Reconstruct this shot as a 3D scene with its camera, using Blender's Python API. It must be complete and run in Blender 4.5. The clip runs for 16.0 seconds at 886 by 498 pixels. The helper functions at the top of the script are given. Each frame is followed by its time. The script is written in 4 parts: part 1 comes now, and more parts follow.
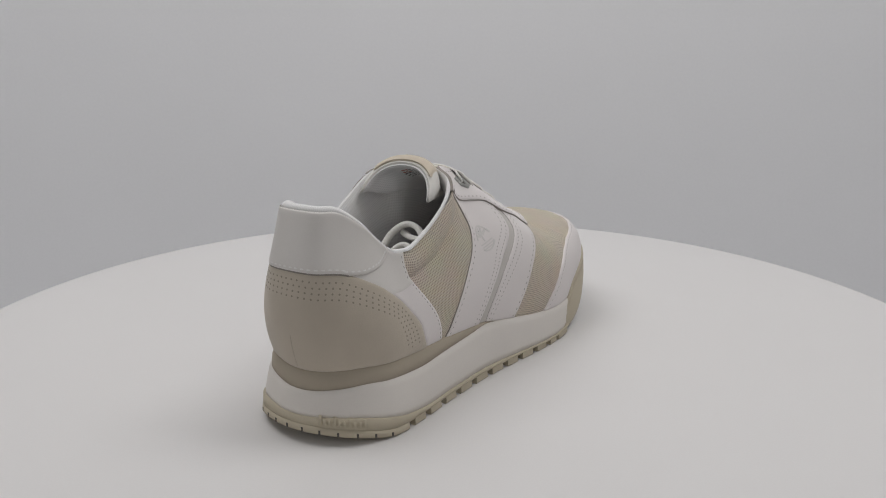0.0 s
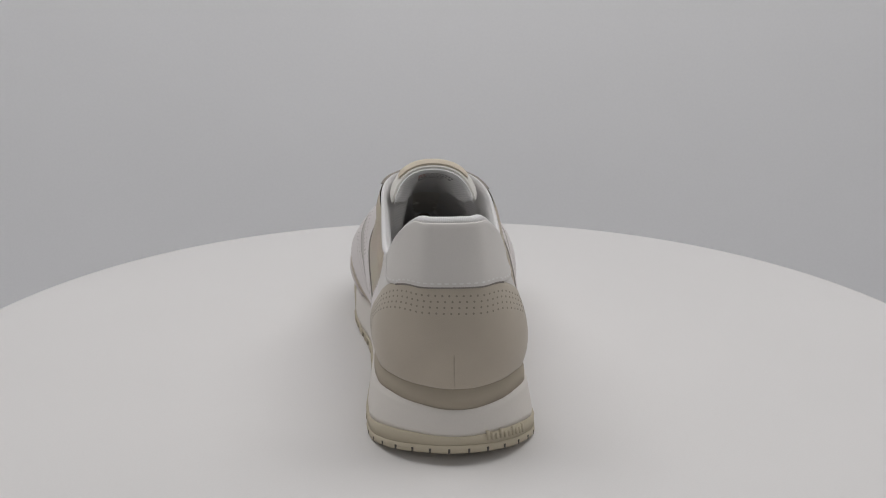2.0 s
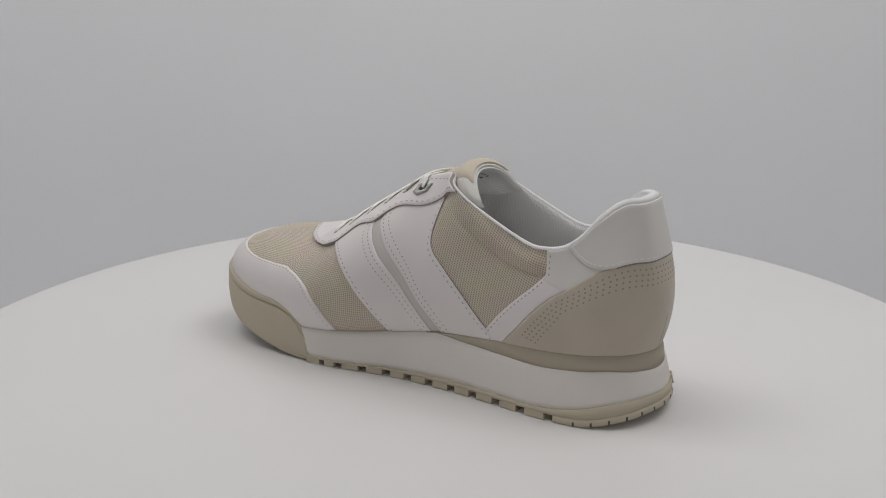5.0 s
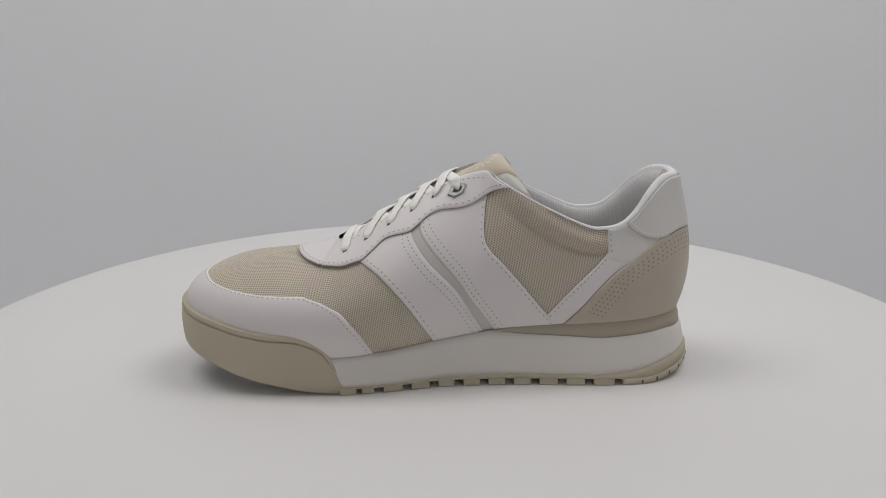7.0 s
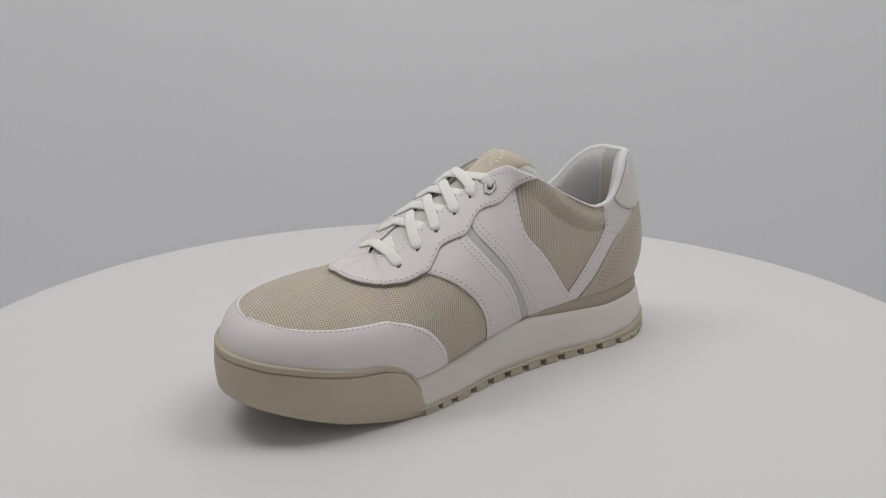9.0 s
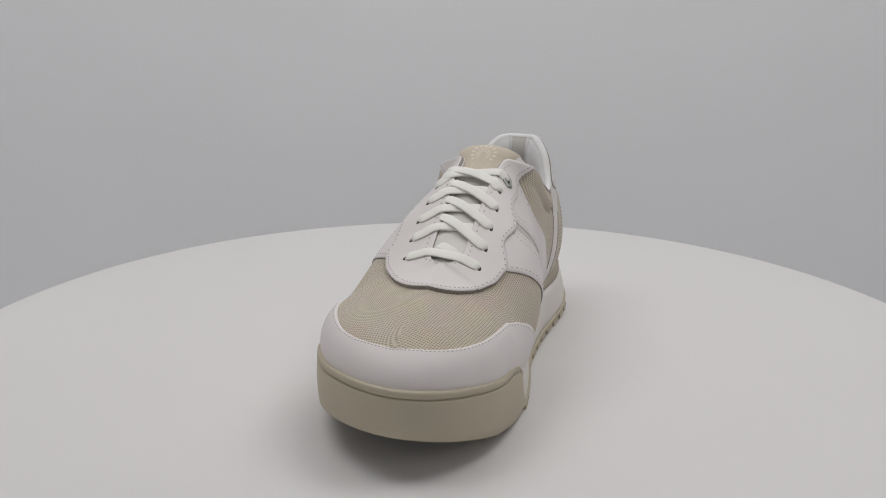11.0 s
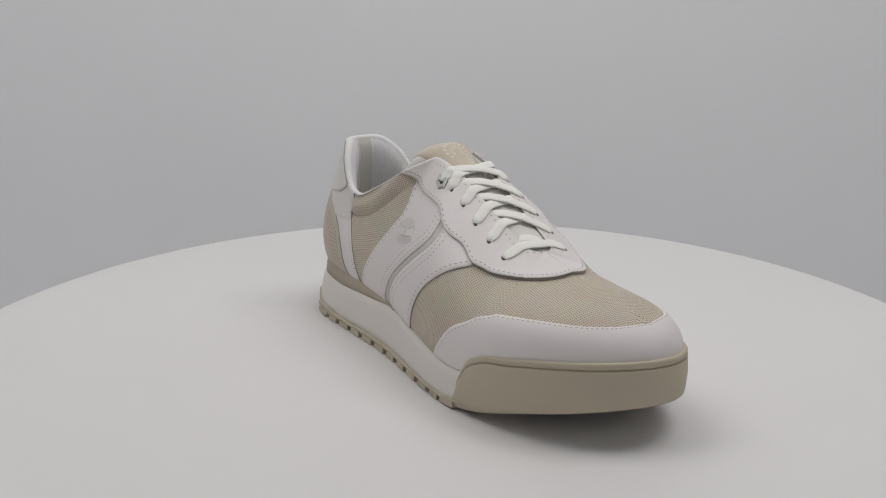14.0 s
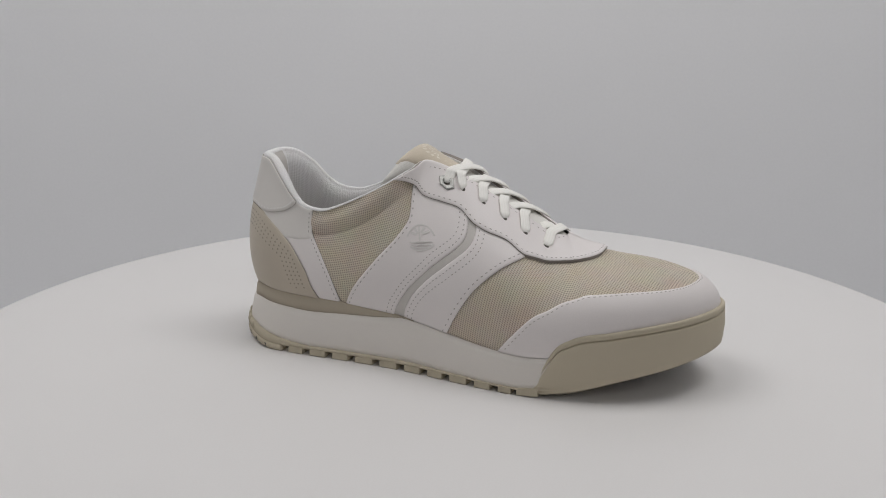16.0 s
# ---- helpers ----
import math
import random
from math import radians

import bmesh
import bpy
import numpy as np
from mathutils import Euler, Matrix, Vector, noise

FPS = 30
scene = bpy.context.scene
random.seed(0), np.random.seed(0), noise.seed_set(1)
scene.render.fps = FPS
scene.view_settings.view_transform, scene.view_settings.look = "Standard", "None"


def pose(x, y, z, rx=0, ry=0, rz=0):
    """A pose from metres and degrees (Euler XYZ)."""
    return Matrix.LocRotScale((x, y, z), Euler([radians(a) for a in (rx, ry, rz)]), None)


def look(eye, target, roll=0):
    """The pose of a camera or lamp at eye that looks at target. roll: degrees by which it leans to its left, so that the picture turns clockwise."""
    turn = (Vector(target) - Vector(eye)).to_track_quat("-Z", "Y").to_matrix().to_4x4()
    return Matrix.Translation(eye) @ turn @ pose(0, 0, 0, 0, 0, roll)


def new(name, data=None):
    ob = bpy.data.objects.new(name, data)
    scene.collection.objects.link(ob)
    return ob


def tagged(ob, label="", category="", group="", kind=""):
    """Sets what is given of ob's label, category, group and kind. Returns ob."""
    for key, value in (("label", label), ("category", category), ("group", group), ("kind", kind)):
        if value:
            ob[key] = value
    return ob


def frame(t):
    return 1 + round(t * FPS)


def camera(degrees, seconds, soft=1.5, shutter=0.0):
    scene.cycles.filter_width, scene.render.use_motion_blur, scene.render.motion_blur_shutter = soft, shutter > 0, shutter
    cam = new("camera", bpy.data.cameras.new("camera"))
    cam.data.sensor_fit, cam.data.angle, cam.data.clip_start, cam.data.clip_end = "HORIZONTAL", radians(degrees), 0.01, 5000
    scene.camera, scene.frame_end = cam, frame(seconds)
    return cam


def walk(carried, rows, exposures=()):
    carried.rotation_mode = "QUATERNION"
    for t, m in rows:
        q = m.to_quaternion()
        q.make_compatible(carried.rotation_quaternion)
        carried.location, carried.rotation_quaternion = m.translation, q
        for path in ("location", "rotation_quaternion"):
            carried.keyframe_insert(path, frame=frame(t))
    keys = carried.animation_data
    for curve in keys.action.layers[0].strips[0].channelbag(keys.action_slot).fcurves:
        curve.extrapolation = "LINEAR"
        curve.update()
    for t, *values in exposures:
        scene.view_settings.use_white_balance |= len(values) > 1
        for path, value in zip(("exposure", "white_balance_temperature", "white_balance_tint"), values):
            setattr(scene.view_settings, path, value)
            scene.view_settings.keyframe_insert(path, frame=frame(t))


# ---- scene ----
from mathutils.geometry import delaunay_2d_cdt

TOP = 0.30          # height of the turntable's upper face
SPIN = 17.594       # degrees a second
START = 59.8        # heading of the shoe at the start

cam = camera(50.49, 16.0, soft=1.0)
CAM_POSE = pose(0.0, -0.56, TOP + 0.2293, 90 - 15.99, -0.09, 0.65)
walk(cam, [(0.0, CAM_POSE), (16.0, CAM_POSE)])

# ---- light ----
world = bpy.data.worlds.new("world")
scene.world = world
world.use_nodes = True
world.node_tree.nodes["Background"].inputs[0].default_value = (0.9, 0.95, 1.0, 1)
world.node_tree.nodes["Background"].inputs[1].default_value = 0.05
scene.view_settings.exposure = 0.0


def softbox(name, eye, target, sx, sy, watts, colour):
    lamp = bpy.data.lights.new(name, "AREA")
    lamp.shape, lamp.size, lamp.size_y, lamp.energy, lamp.color = "RECTANGLE", sx, sy, watts, colour
    ob = new(name, lamp)
    ob.matrix_world = look(eye, target)
    return ob


softbox("softbox_west", (-0.50, 0.06, TOP + 1.2), (0, 0.04, TOP), 0.55, 0.75, 4.4, (1.0, 0.99, 0.985))
softbox("softbox_east", (0.52, 0.06, TOP + 1.2), (0, 0.04, TOP), 0.55, 0.75, 4.8, (1.0, 0.99, 0.985))
# unseen fill, added to brighten the backdrop and the shoe's front
softbox("fill_front", (0.60, -1.05, TOP + 1.0), (0.0, 0.45, TOP + 0.1), 0.9, 0.6, 1.45, (1.0, 0.99, 0.985))
softbox("softbox_low", (-1.2, -0.5, TOP + 0.27), (0.3, 0.4, TOP - 0.02), 0.30, 0.25, 0.7, (1.0, 0.99, 0.985))


# ---- materials ----
def material(name, colour, rough=0.6, var=0.05, grain=600.0, bump=0.15, blot=18.0, metal=0.0, spec=0.4, sheen=0.0, depth=0.0004):
    """A surface with two scales of variation in colour and a fine relief."""
    m = bpy.data.materials.new(name)
    m.use_nodes = True
    nt = m.node_tree
    b = nt.nodes["Principled BSDF"]
    b.inputs["Roughness"].default_value = rough
    b.inputs["Metallic"].default_value = metal
    b.inputs["Specular IOR Level"].default_value = spec
    b.inputs["Sheen Weight"].default_value = sheen
    co = nt.nodes.new("ShaderNodeTexCoord")
    fine = nt.nodes.new("ShaderNodeTexNoise")
    fine.inputs["Scale"].default_value, fine.inputs["Detail"].default_value = grain, 6
    wide = nt.nodes.new("ShaderNodeTexNoise")
    wide.inputs["Scale"].default_value, wide.inputs["Detail"].default_value = blot, 3
    for n in (fine, wide):
        nt.links.new(co.outputs["Object"], n.inputs["Vector"])
    mix = nt.nodes.new("ShaderNodeMix")
    mix.data_type = "FLOAT"
    mix.inputs[0].default_value = 0.5
    nt.links.new(fine.outputs["Fac"], mix.inputs[2])
    nt.links.new(wide.outputs["Fac"], mix.inputs[3])
    ramp = nt.nodes.new("ShaderNodeValToRGB")
    lo, hi = [c * (1 - var) for c in colour], [min(1, c * (1 + var)) for c in colour]
    ramp.color_ramp.elements[0].position, ramp.color_ramp.elements[1].position = 0.3, 0.7
    ramp.color_ramp.elements[0].color, ramp.color_ramp.elements[1].color = (*lo, 1), (*hi, 1)
    nt.links.new(mix.outputs[0], ramp.inputs["Fac"])
    nt.links.new(ramp.outputs["Color"], b.inputs["Base Color"])
    bp = nt.nodes.new("ShaderNodeBump")
    bp.inputs["Strength"].default_value, bp.inputs["Distance"].default_value = bump, depth
    nt.links.new(fine.outputs["Fac"], bp.inputs["Height"])
    nt.links.new(bp.outputs["Normal"], b.inputs["Normal"])
    return m


def woven(name, colour, dark, pitch=1.25, rough=0.85, lean=0.35, relief=0.5):
    """Open-weave fabric: staggered dark holes between round threads, laid out in millimetres along the surface."""
    m = bpy.data.materials.new(name)
    m.use_nodes = True
    nt = m.node_tree
    b = nt.nodes["Principled BSDF"]
    b.inputs["Roughness"].default_value = rough
    b.inputs["Specular IOR Level"].default_value = 0.25
    b.inputs["Sheen Weight"].default_value = 0.15
    uv = nt.nodes.new("ShaderNodeUVMap")
    uv.uv_map = "UVMap"
    mp = nt.nodes.new("ShaderNodeMapping")
    mp.inputs["Rotation"].default_value = (0, 0, radians(lean * 100))
    nt.links.new(uv.outputs["UV"], mp.inputs["Vector"])
    sep = nt.nodes.new("ShaderNodeSeparateXYZ")
    nt.links.new(mp.outputs["Vector"], sep.inputs[0])

    def math_node(op, a, c=None):
        n = nt.nodes.new("ShaderNodeMath")
        n.operation = op
        for i, s in enumerate((a, c)):
            if s is None:
                continue
            if isinstance(s, float):
                n.inputs[i].default_value = s
            else:
                nt.links.new(s, n.inputs[i])
        return n.outputs[0]

    sx = math_node("SINE", math_node("MULTIPLY", sep.outputs[0], 2 * math.pi / pitch))
    sy = math_node("SINE", math_node("MULTIPLY", sep.outputs[1], 2 * math.pi / pitch))
    h = math_node("MULTIPLY", sx, sy)
    h = math_node("ADD", math_node("MULTIPLY", h, 0.5), 0.5)
    ramp = nt.nodes.new("ShaderNodeValToRGB")
    ramp.color_ramp.elements[0].position, ramp.color_ramp.elements[1].position = 0.12, 0.55
    ramp.color_ramp.elements[0].color, ramp.color_ramp.elements[1].color = (*dark, 1), (*colour, 1)
    nt.links.new(h, ramp.inputs["Fac"])
    co = nt.nodes.new("ShaderNodeTexCoord")
    wide = nt.nodes.new("ShaderNodeTexNoise")
    wide.inputs["Scale"].default_value = 60
    nt.links.new(co.outputs["Object"], wide.inputs["Vector"])
    mixc = nt.nodes.new("ShaderNodeMix")
    mixc.data_type, mixc.blend_type = "RGBA", "OVERLAY"
    mixc.inputs[0].default_value = 0.12
    nt.links.new(ramp.outputs["Color"], mixc.inputs[6])
    nt.links.new(wide.outputs["Color"], mixc.inputs[7])
    nt.links.new(mixc.outputs[2], b.inputs["Base Color"])
    bp = nt.nodes.new("ShaderNodeBump")
    bp.inputs["Strength"].default_value, bp.inputs["Distance"].default_value = relief, 0.0005
    nt.links.new(h, bp.inputs["Height"])
    nt.links.new(bp.outputs["Normal"], b.inputs["Normal"])
    return m


M_BACK = material("backdrop_paper", (0.88, 0.88, 0.895), 0.9, 0.02, 300, 0.1, 3)
# mid grey, so the added walls bounce less light onto the shoe
M_ROOM = material("booth_cloth", (0.5, 0.5, 0.5), 0.9, 0.03, 200, 0.1, 3)
M_DISC = material("disc_laminate", (0.76, 0.745, 0.74), 0.5, 0.02, 900, 0.05, 6, spec=0.35)
M_LEATHER = material("white_leather", (0.79, 0.745, 0.735), 0.5, 0.03, 1500, 0.25, 40, spec=0.4, depth=0.0002)
M_TAB = material("heel_leather", (0.735, 0.705, 0.675), 0.45, 0.03, 1500, 0.2, 40, depth=0.0002)
M_SUEDE = material("tan_suede", (0.54, 0.478, 0.395), 0.95, 0.08, 2500, 0.5, 45, spec=0.15, sheen=0.3, depth=0.0003)
M_MESH = woven("beige_mesh", (0.64, 0.565, 0.465), (0.33, 0.285, 0.228), 1.95)
M_RUBBER = material("tan_rubber", (0.53, 0.47, 0.36), 0.7, 0.04, 1800, 0.2, 30, depth=0.0002)
M_FOX = material("tan_foxing", (0.44, 0.385, 0.305), 0.75, 0.05, 1800, 0.2, 30, depth=0.0002)
M_FOAM = material("white_foam", (0.76, 0.72, 0.675), 0.7, 0.03, 1400, 0.2, 35, depth=0.0002)
M_LINING = woven("white_lining", (0.84, 0.83, 0.825), (0.74, 0.73, 0.725), 1.5, 0.95, 0.45, 0.3)
M_TONGUE = material("tongue_fabric", (0.78, 0.76, 0.72), 0.9, 0.05, 1600, 0.5, 40)
M_PATCH = material("tongue_suede", (0.66, 0.58, 0.47), 0.95, 0.08, 2200, 0.5, 50, spec=0.15, sheen=0.3)
M_LACE = woven("cotton_lace", (0.95, 0.935, 0.89), (0.90, 0.88, 0.83), 1.4, 0.9, 0.45, 0.2)
M_PIPE = material("grey_piping", (0.60, 0.57, 0.54), 0.6, 0.05, 1500, 0.2, 40)
M_EDGE = material("cut_edge", (0.30, 0.27, 0.245), 0.9, 0.1, 1500, 0.2, 60)
# near-black for the shade inside holes and slits
M_HOLE_SHADE = material("hole_shade", (0.10, 0.09, 0.08), 0.95, 0.1, 1500, 0.2, 60)
# darkened suede colour: the shade inside the punched holes
M_PUNCH_SHADE = material("punch_shade", (0.32, 0.285, 0.235), 0.95, 0.1, 1500, 0.2, 60)
M_PALE = material("pale_print", (0.80, 0.74, 0.64), 0.9, 0.06, 1500, 0.2, 60)
M_PALE_STITCH = material("pale_thread", (0.84, 0.82, 0.80), 0.8, 0.05, 2500, 0.3, 60)
M_STITCH = material("thread", (0.40, 0.37, 0.345), 0.9, 0.1, 2500, 0.3, 60)
M_SOFT_STITCH = material("pale_taupe_thread", (0.50, 0.465, 0.435), 0.9, 0.1, 2500, 0.3, 60)
M_METAL = material("nickel", (0.42, 0.42, 0.40), 0.35, 0.15, 1800, 0.6, 200, metal=0.9, depth=0.0005)
M_INSOLE = material("grey_insole", (0.36, 0.34, 0.32), 0.9, 0.1, 1500, 0.3, 40)
M_MARK = material("label_print", (0.25, 0.24, 0.24), 0.9, 0.1, 1500, 0.1, 60)
M_EMBOSS = material("embossed_leather", (0.70, 0.675, 0.655), 0.5, 0.03, 1500, 0.2, 40)
M_RED = material("red_print", (0.55, 0.30, 0.27), 0.9, 0.1, 1500, 0.1, 60)


# ---- mesh helpers ----
def mesh_object(name, verts, faces, mat, uvs=None, smooth=True):
    me = bpy.data.meshes.new(name)
    me.from_pydata([tuple(map(float, p)) for p in verts], [], faces)
    me.materials.append(mat)
    if uvs is not None:
        layer = me.uv_layers.new(name="UVMap")
        for loop in me.loops:
            layer.data[loop.index].uv = uvs[loop.vertex_index]
    if smooth:
        me.polygons.foreach_set("use_smooth", [True] * len(me.polygons))
    bm = bmesh.new()
    bm.from_mesh(me)
    bmesh.ops.recalc_face_normals(bm, faces=bm.faces)
    bm.to_mesh(me)
    bm.free()
    me.update()
    return new(name, me)


def part(name, ob, parent, label=""):
    ob.name = name
    ob.parent = parent
    return tagged(ob, label)


def spline(points, n, closed=False):
    """n points, evenly spaced, on a smooth curve through the given ones."""
    p = np.array(points, float)
    k = len(p)
    idx = (lambda i: i % k) if closed else (lambda i: min(max(i, 0), k - 1))
    fine = []
    for i in range(k if closed else k - 1):
        a, b, c, d = (p[idx(i + j)] for j in (-1, 0, 1, 2))
        t = np.linspace(0, 1, 24, endpoint=False)[:, None]
        fine.append(0.5 * (2 * b + (c - a) * t + (2 * a - 5 * b + 4 * c - d) * t ** 2 + (3 * b - a - 3 * c + d) * t ** 3))
    fine = np.vstack(fine + [p[:1] if closed else p[-1:]])
    s = np.r_[0, np.cumsum(np.linalg.norm(np.diff(fine, axis=0), axis=1))]
    at = np.linspace(0, s[-1], n, endpoint=not closed)
    return np.stack([np.interp(at, s, fine[:, j]) for j in range(p.shape[1])], 1)


def smooth_interp(x, xs, ys):
    """Smooth value between knots."""
    x = np.asarray(x, float)
    i = np.clip(np.searchsorted(xs, x) - 1, 0, len(xs) - 2)
    xs, ys = np.array(xs, float), np.array(ys, float)
    g = np.gradient(ys, xs)
    h = xs[i + 1] - xs[i]
    t = np.clip((x - xs[i]) / h, 0, 1)
    return (ys[i] * (2 * t ** 3 - 3 * t ** 2 + 1) + g[i] * h * (t ** 3 - 2 * t ** 2 + t)
            + ys[i + 1] * (3 * t ** 2 - 2 * t ** 3) + g[i + 1] * h * (t ** 3 - t ** 2))


# ---- the booth ----
def backdrop():
    """Seamless grey sweep: floor, curve and wall in one sheet with thickness."""
    prof = [(-1.3, 0.0), (0.51, 0.0)]
    prof += [(0.51 + 0.09 * math.sin(a), 0.09 - 0.09 * math.cos(a)) for a in np.linspace(0.1, math.pi / 2, 14)]
    prof += [(0.60, 1.7)]
    verts, faces = [], []
    for x in (-1.3, 1.3):
        verts += [(x, y, z) for y, z in prof] + [(x, y + 0.004, z - 0.004) for y, z in prof]
    n = len(prof)
    for i in range(n - 1):
        faces += [(i, i + 1, 2 * n + i + 1, 2 * n + i), (n + i, n + i + 1, 3 * n + i + 1, 3 * n + i)]
    tagged(mesh_object("backdrop", verts, faces, M_BACK), "seamless light grey photo backdrop behind the turntable", "backdrop", kind="structure")


def slab(name, lo, hi, mat):
    (a, b, c), (d, e, f) = lo, hi
    v = [(x, y, z) for x in (a, d) for y in (b, e) for z in (c, f)]
    fs = [(0, 1, 3, 2), (4, 6, 7, 5), (0, 4, 5, 1), (2, 3, 7, 6), (0, 2, 6, 4), (1, 5, 7, 3)]
    return mesh_object(name, v, fs, mat, smooth=False)


def booth():
    backdrop()
    # unseen walls and ceiling, added to close the booth and bounce its light
    for name, lo, hi, lab in (("wall_west", (-1.36, -1.4, 0), (-1.31, 0.7, 1.7), "unseen plain grey cloth side wall, added to close the booth and bounce light"),
                              ("wall_east", (1.31, -1.4, 0), (1.36, 0.7, 1.7), "unseen plain grey cloth side wall, added to close the booth and bounce light"),
                              ("wall_south", (-1.31, -1.4, 0), (1.31, -1.35, 1.7), "unseen plain grey cloth front wall, added to close the booth and bounce light"),
                              ("ceiling", (-1.36, -1.4, 1.7), (1.36, 0.7, 1.75), "unseen plain grey ceiling, added to close the booth and bounce light")):
        tagged(slab(name, lo, hi, M_ROOM), lab, name.split("_")[0], kind="structure")


def turned(name, prof, mat, n=192):
    """A body of revolution from (radius, height) pairs."""
    verts = [(r * math.cos(2 * math.pi * k / n), r * math.sin(2 * math.pi * k / n), z) for r, z in prof for k in range(n)]
    faces = [(i * n + k, i * n + (k + 1) % n, (i + 1) * n + (k + 1) % n, (i + 1) * n + k) for i in range(len(prof) - 1) for k in range(n)]
    faces += [tuple(range(n)), tuple(range((len(prof) - 1) * n, len(prof) * n))]
    ob = mesh_object(name, verts, faces, mat)
    return ob


def turntable():
    root = tagged(new("turntable"), "round white laminate display turntable, slowly turning", "turntable")
    R = 0.3375
    disc = turned("disc", [(0.02, TOP - 0.018), (R - 0.002, TOP - 0.018), (R, TOP - 0.016), (R, TOP - 0.002), (R - 0.0006, TOP - 0.0006),
                           (R - 0.002, TOP), (R - 0.01, TOP)], M_DISC)
    part("disc", disc, root)
    part("base", turned("base", [(0.13, 0.0), (0.14, 0.004), (0.14, TOP - 0.035), (0.135, TOP - 0.03), (0.10, TOP - 0.028), (0.10, TOP - 0.018)], M_ROOM, 96), root, "white drum base under the disc")
    return root


# ---- the shoe: plan and profile, in millimetres from the back of the heel ----
RIGHT = [(-2, 1), (0, -14), (9, -29.5), (26, -40), (50, -42.5), (82, -43.5), (120, -46), (152, -51), (183, -56), (211, -58), (238, -55), (262, -46.5), (284, -32), (298, -13), (303, 5)]
LEFT = [(-2, 1), (1.5, 15), (10.5, 29.5), (27, 38.5), (50, 41), (75, 40), (100, 38.5), (125, 38.5), (151, 40), (185, 47), (212, 51), (240, 51), (266, 47), (288, 35), (299.5, 20.5), (303, 5)]
HALF = 160
ROUND = spline(RIGHT + LEFT[-2:0:-1], 4000, True)
TIP = int(np.argmin(np.linalg.norm(ROUND - np.array(RIGHT[-1]), axis=1)))
OUT = np.vstack([ROUND[np.linspace(0, TIP, HALF, endpoint=False).astype(int)],
                 ROUND[np.linspace(TIP, 4000, HALF, endpoint=False).astype(int)]])   # closed: heel, right, toe, left
COUNT = len(OUT)
TAN = np.roll(OUT, -1, 0) - np.roll(OUT, 1, 0)
TAN /= np.linalg.norm(TAN, axis=1)[:, None]
NRM = np.stack([-TAN[:, 1], TAN[:, 0]], 1)
if (NRM[0] @ np.array([-1.0, 0])) < 0:
    NRM = -NRM
AXIS = np.array([140.2, -10.4, 0.0])     # where the turning axis stands


def metres(p):
    """Shoe millimetres to the shoe's own metres; the forefoot is twisted a little, its outer edge raised."""
    p = np.array(p, float)
    p[..., 2] += 3.0 * np.clip((p[..., 0] - 195) / 60, 0, 1) * -(p[..., 1]) / 52
    return (p - AXIS) * 0.001


def rim(u):
    """Plan point and outward normal at u in 0..1 round the outline (0 heel, 0.5 toe tip)."""
    f = (np.asarray(u, float) % 1.0) * COUNT
    i = np.floor(f).astype(int) % COUNT
    t = (f - np.floor(f))[..., None]
    p = OUT[i] * (1 - t) + OUT[(i + 1) % COUNT] * t
    n = NRM[i] * (1 - t) + NRM[(i + 1) % COUNT] * t
    return p, n / np.linalg.norm(n, axis=-1)[..., None]


def seam_z(x):
    """Height of the line where the upper meets the sole."""
    return smooth_interp(x, [-5, 12, 28, 45, 80, 97, 117, 133, 150, 167, 187, 205, 215, 222, 232, 250, 274, 291, 305], [37.2, 39.5, 38.8, 37.8, 36.2, 35, 33.5, 31, 28, 25.2, 23, 22.5, 23.5, 28, 32, 36, 40, 42.5, 44])


def fox_z(x):
    """Upper edge of the white midsole under the tan strip."""
    return np.minimum(smooth_interp(x, [-5, 3, 12, 28, 55, 77, 104, 120, 140, 190], [26.3, 28.8, 30.5, 29.8, 28.2, 29.3, 31, 32.6, 30.5, 23]), seam_z(x))


def sole_z(x):
    """Upper edge of the tan outsole."""
    return smooth_interp(x, [-9, 5, 14, 22, 36, 50, 80, 120, 150, 205, 230, 260, 305], [14.0, 15.0, 13.8, 11.8, 8.5, 6.6, 6.2, 6.3, 5.4, 5, 8, 16, 28])


def ground_z(x):
    """Under face of the sole: a little toe spring and a rolled heel."""
    return np.maximum(smooth_interp(x, [-10, 5, 14, 25, 40, 60, 120, 185, 205, 227, 247, 270, 289, 305], [8, 5, 3, 0.6, 0, 0, 0, 0, 0, 3, 8, 14, 19, 23]), 0.0)


def bumper_z(x):
    """Upper edge of the toe bumper."""
    return smooth_interp(x, [199, 204, 211, 218, 225, 250, 274, 291, 303], [5, 8, 20, 31, 35.2, 40.0, 44.0, 46.5, 48.0])


def sweep(name, section, us, mat, closed=False, smooth=True):
    """A solid strip along the outline: section(u) gives a closed loop of (outward, height)."""
    verts, k = [], None
    for u in us:
        p, n = rim(u)
        loop = section(u, p)
        k = len(loop)
        verts += [metres((p[0] + n[0] * o, p[1] + n[1] * o, z)) for o, z in loop]
    faces, m = [], len(us)
    for i in range(m if closed else m - 1):
        a, b = i * k, ((i + 1) % m) * k
        faces += [(a + j, a + (j + 1) % k, b + (j + 1) % k, b + j) for j in range(k)]
    if not closed:
        faces += [tuple(range(k)), tuple(range((m - 1) * k, m * k))]
    return mesh_object(name, verts, faces, mat, smooth=smooth)


def flare(x):
    """How far the sole's foot stands out, most at the heel."""
    return smooth_interp(x, [-10, 5, 30, 80, 200, 305], [3.2, 3.0, 2.6, 2, 1.5, -4.0])


def tuck(x):
    """How far the sole's upper edge is drawn in, most round the heel."""
    return smooth_interp(x, [-10, 30, 60, 110, 305], [3.6, 3.4, 2.0, 0.4, 0.0])


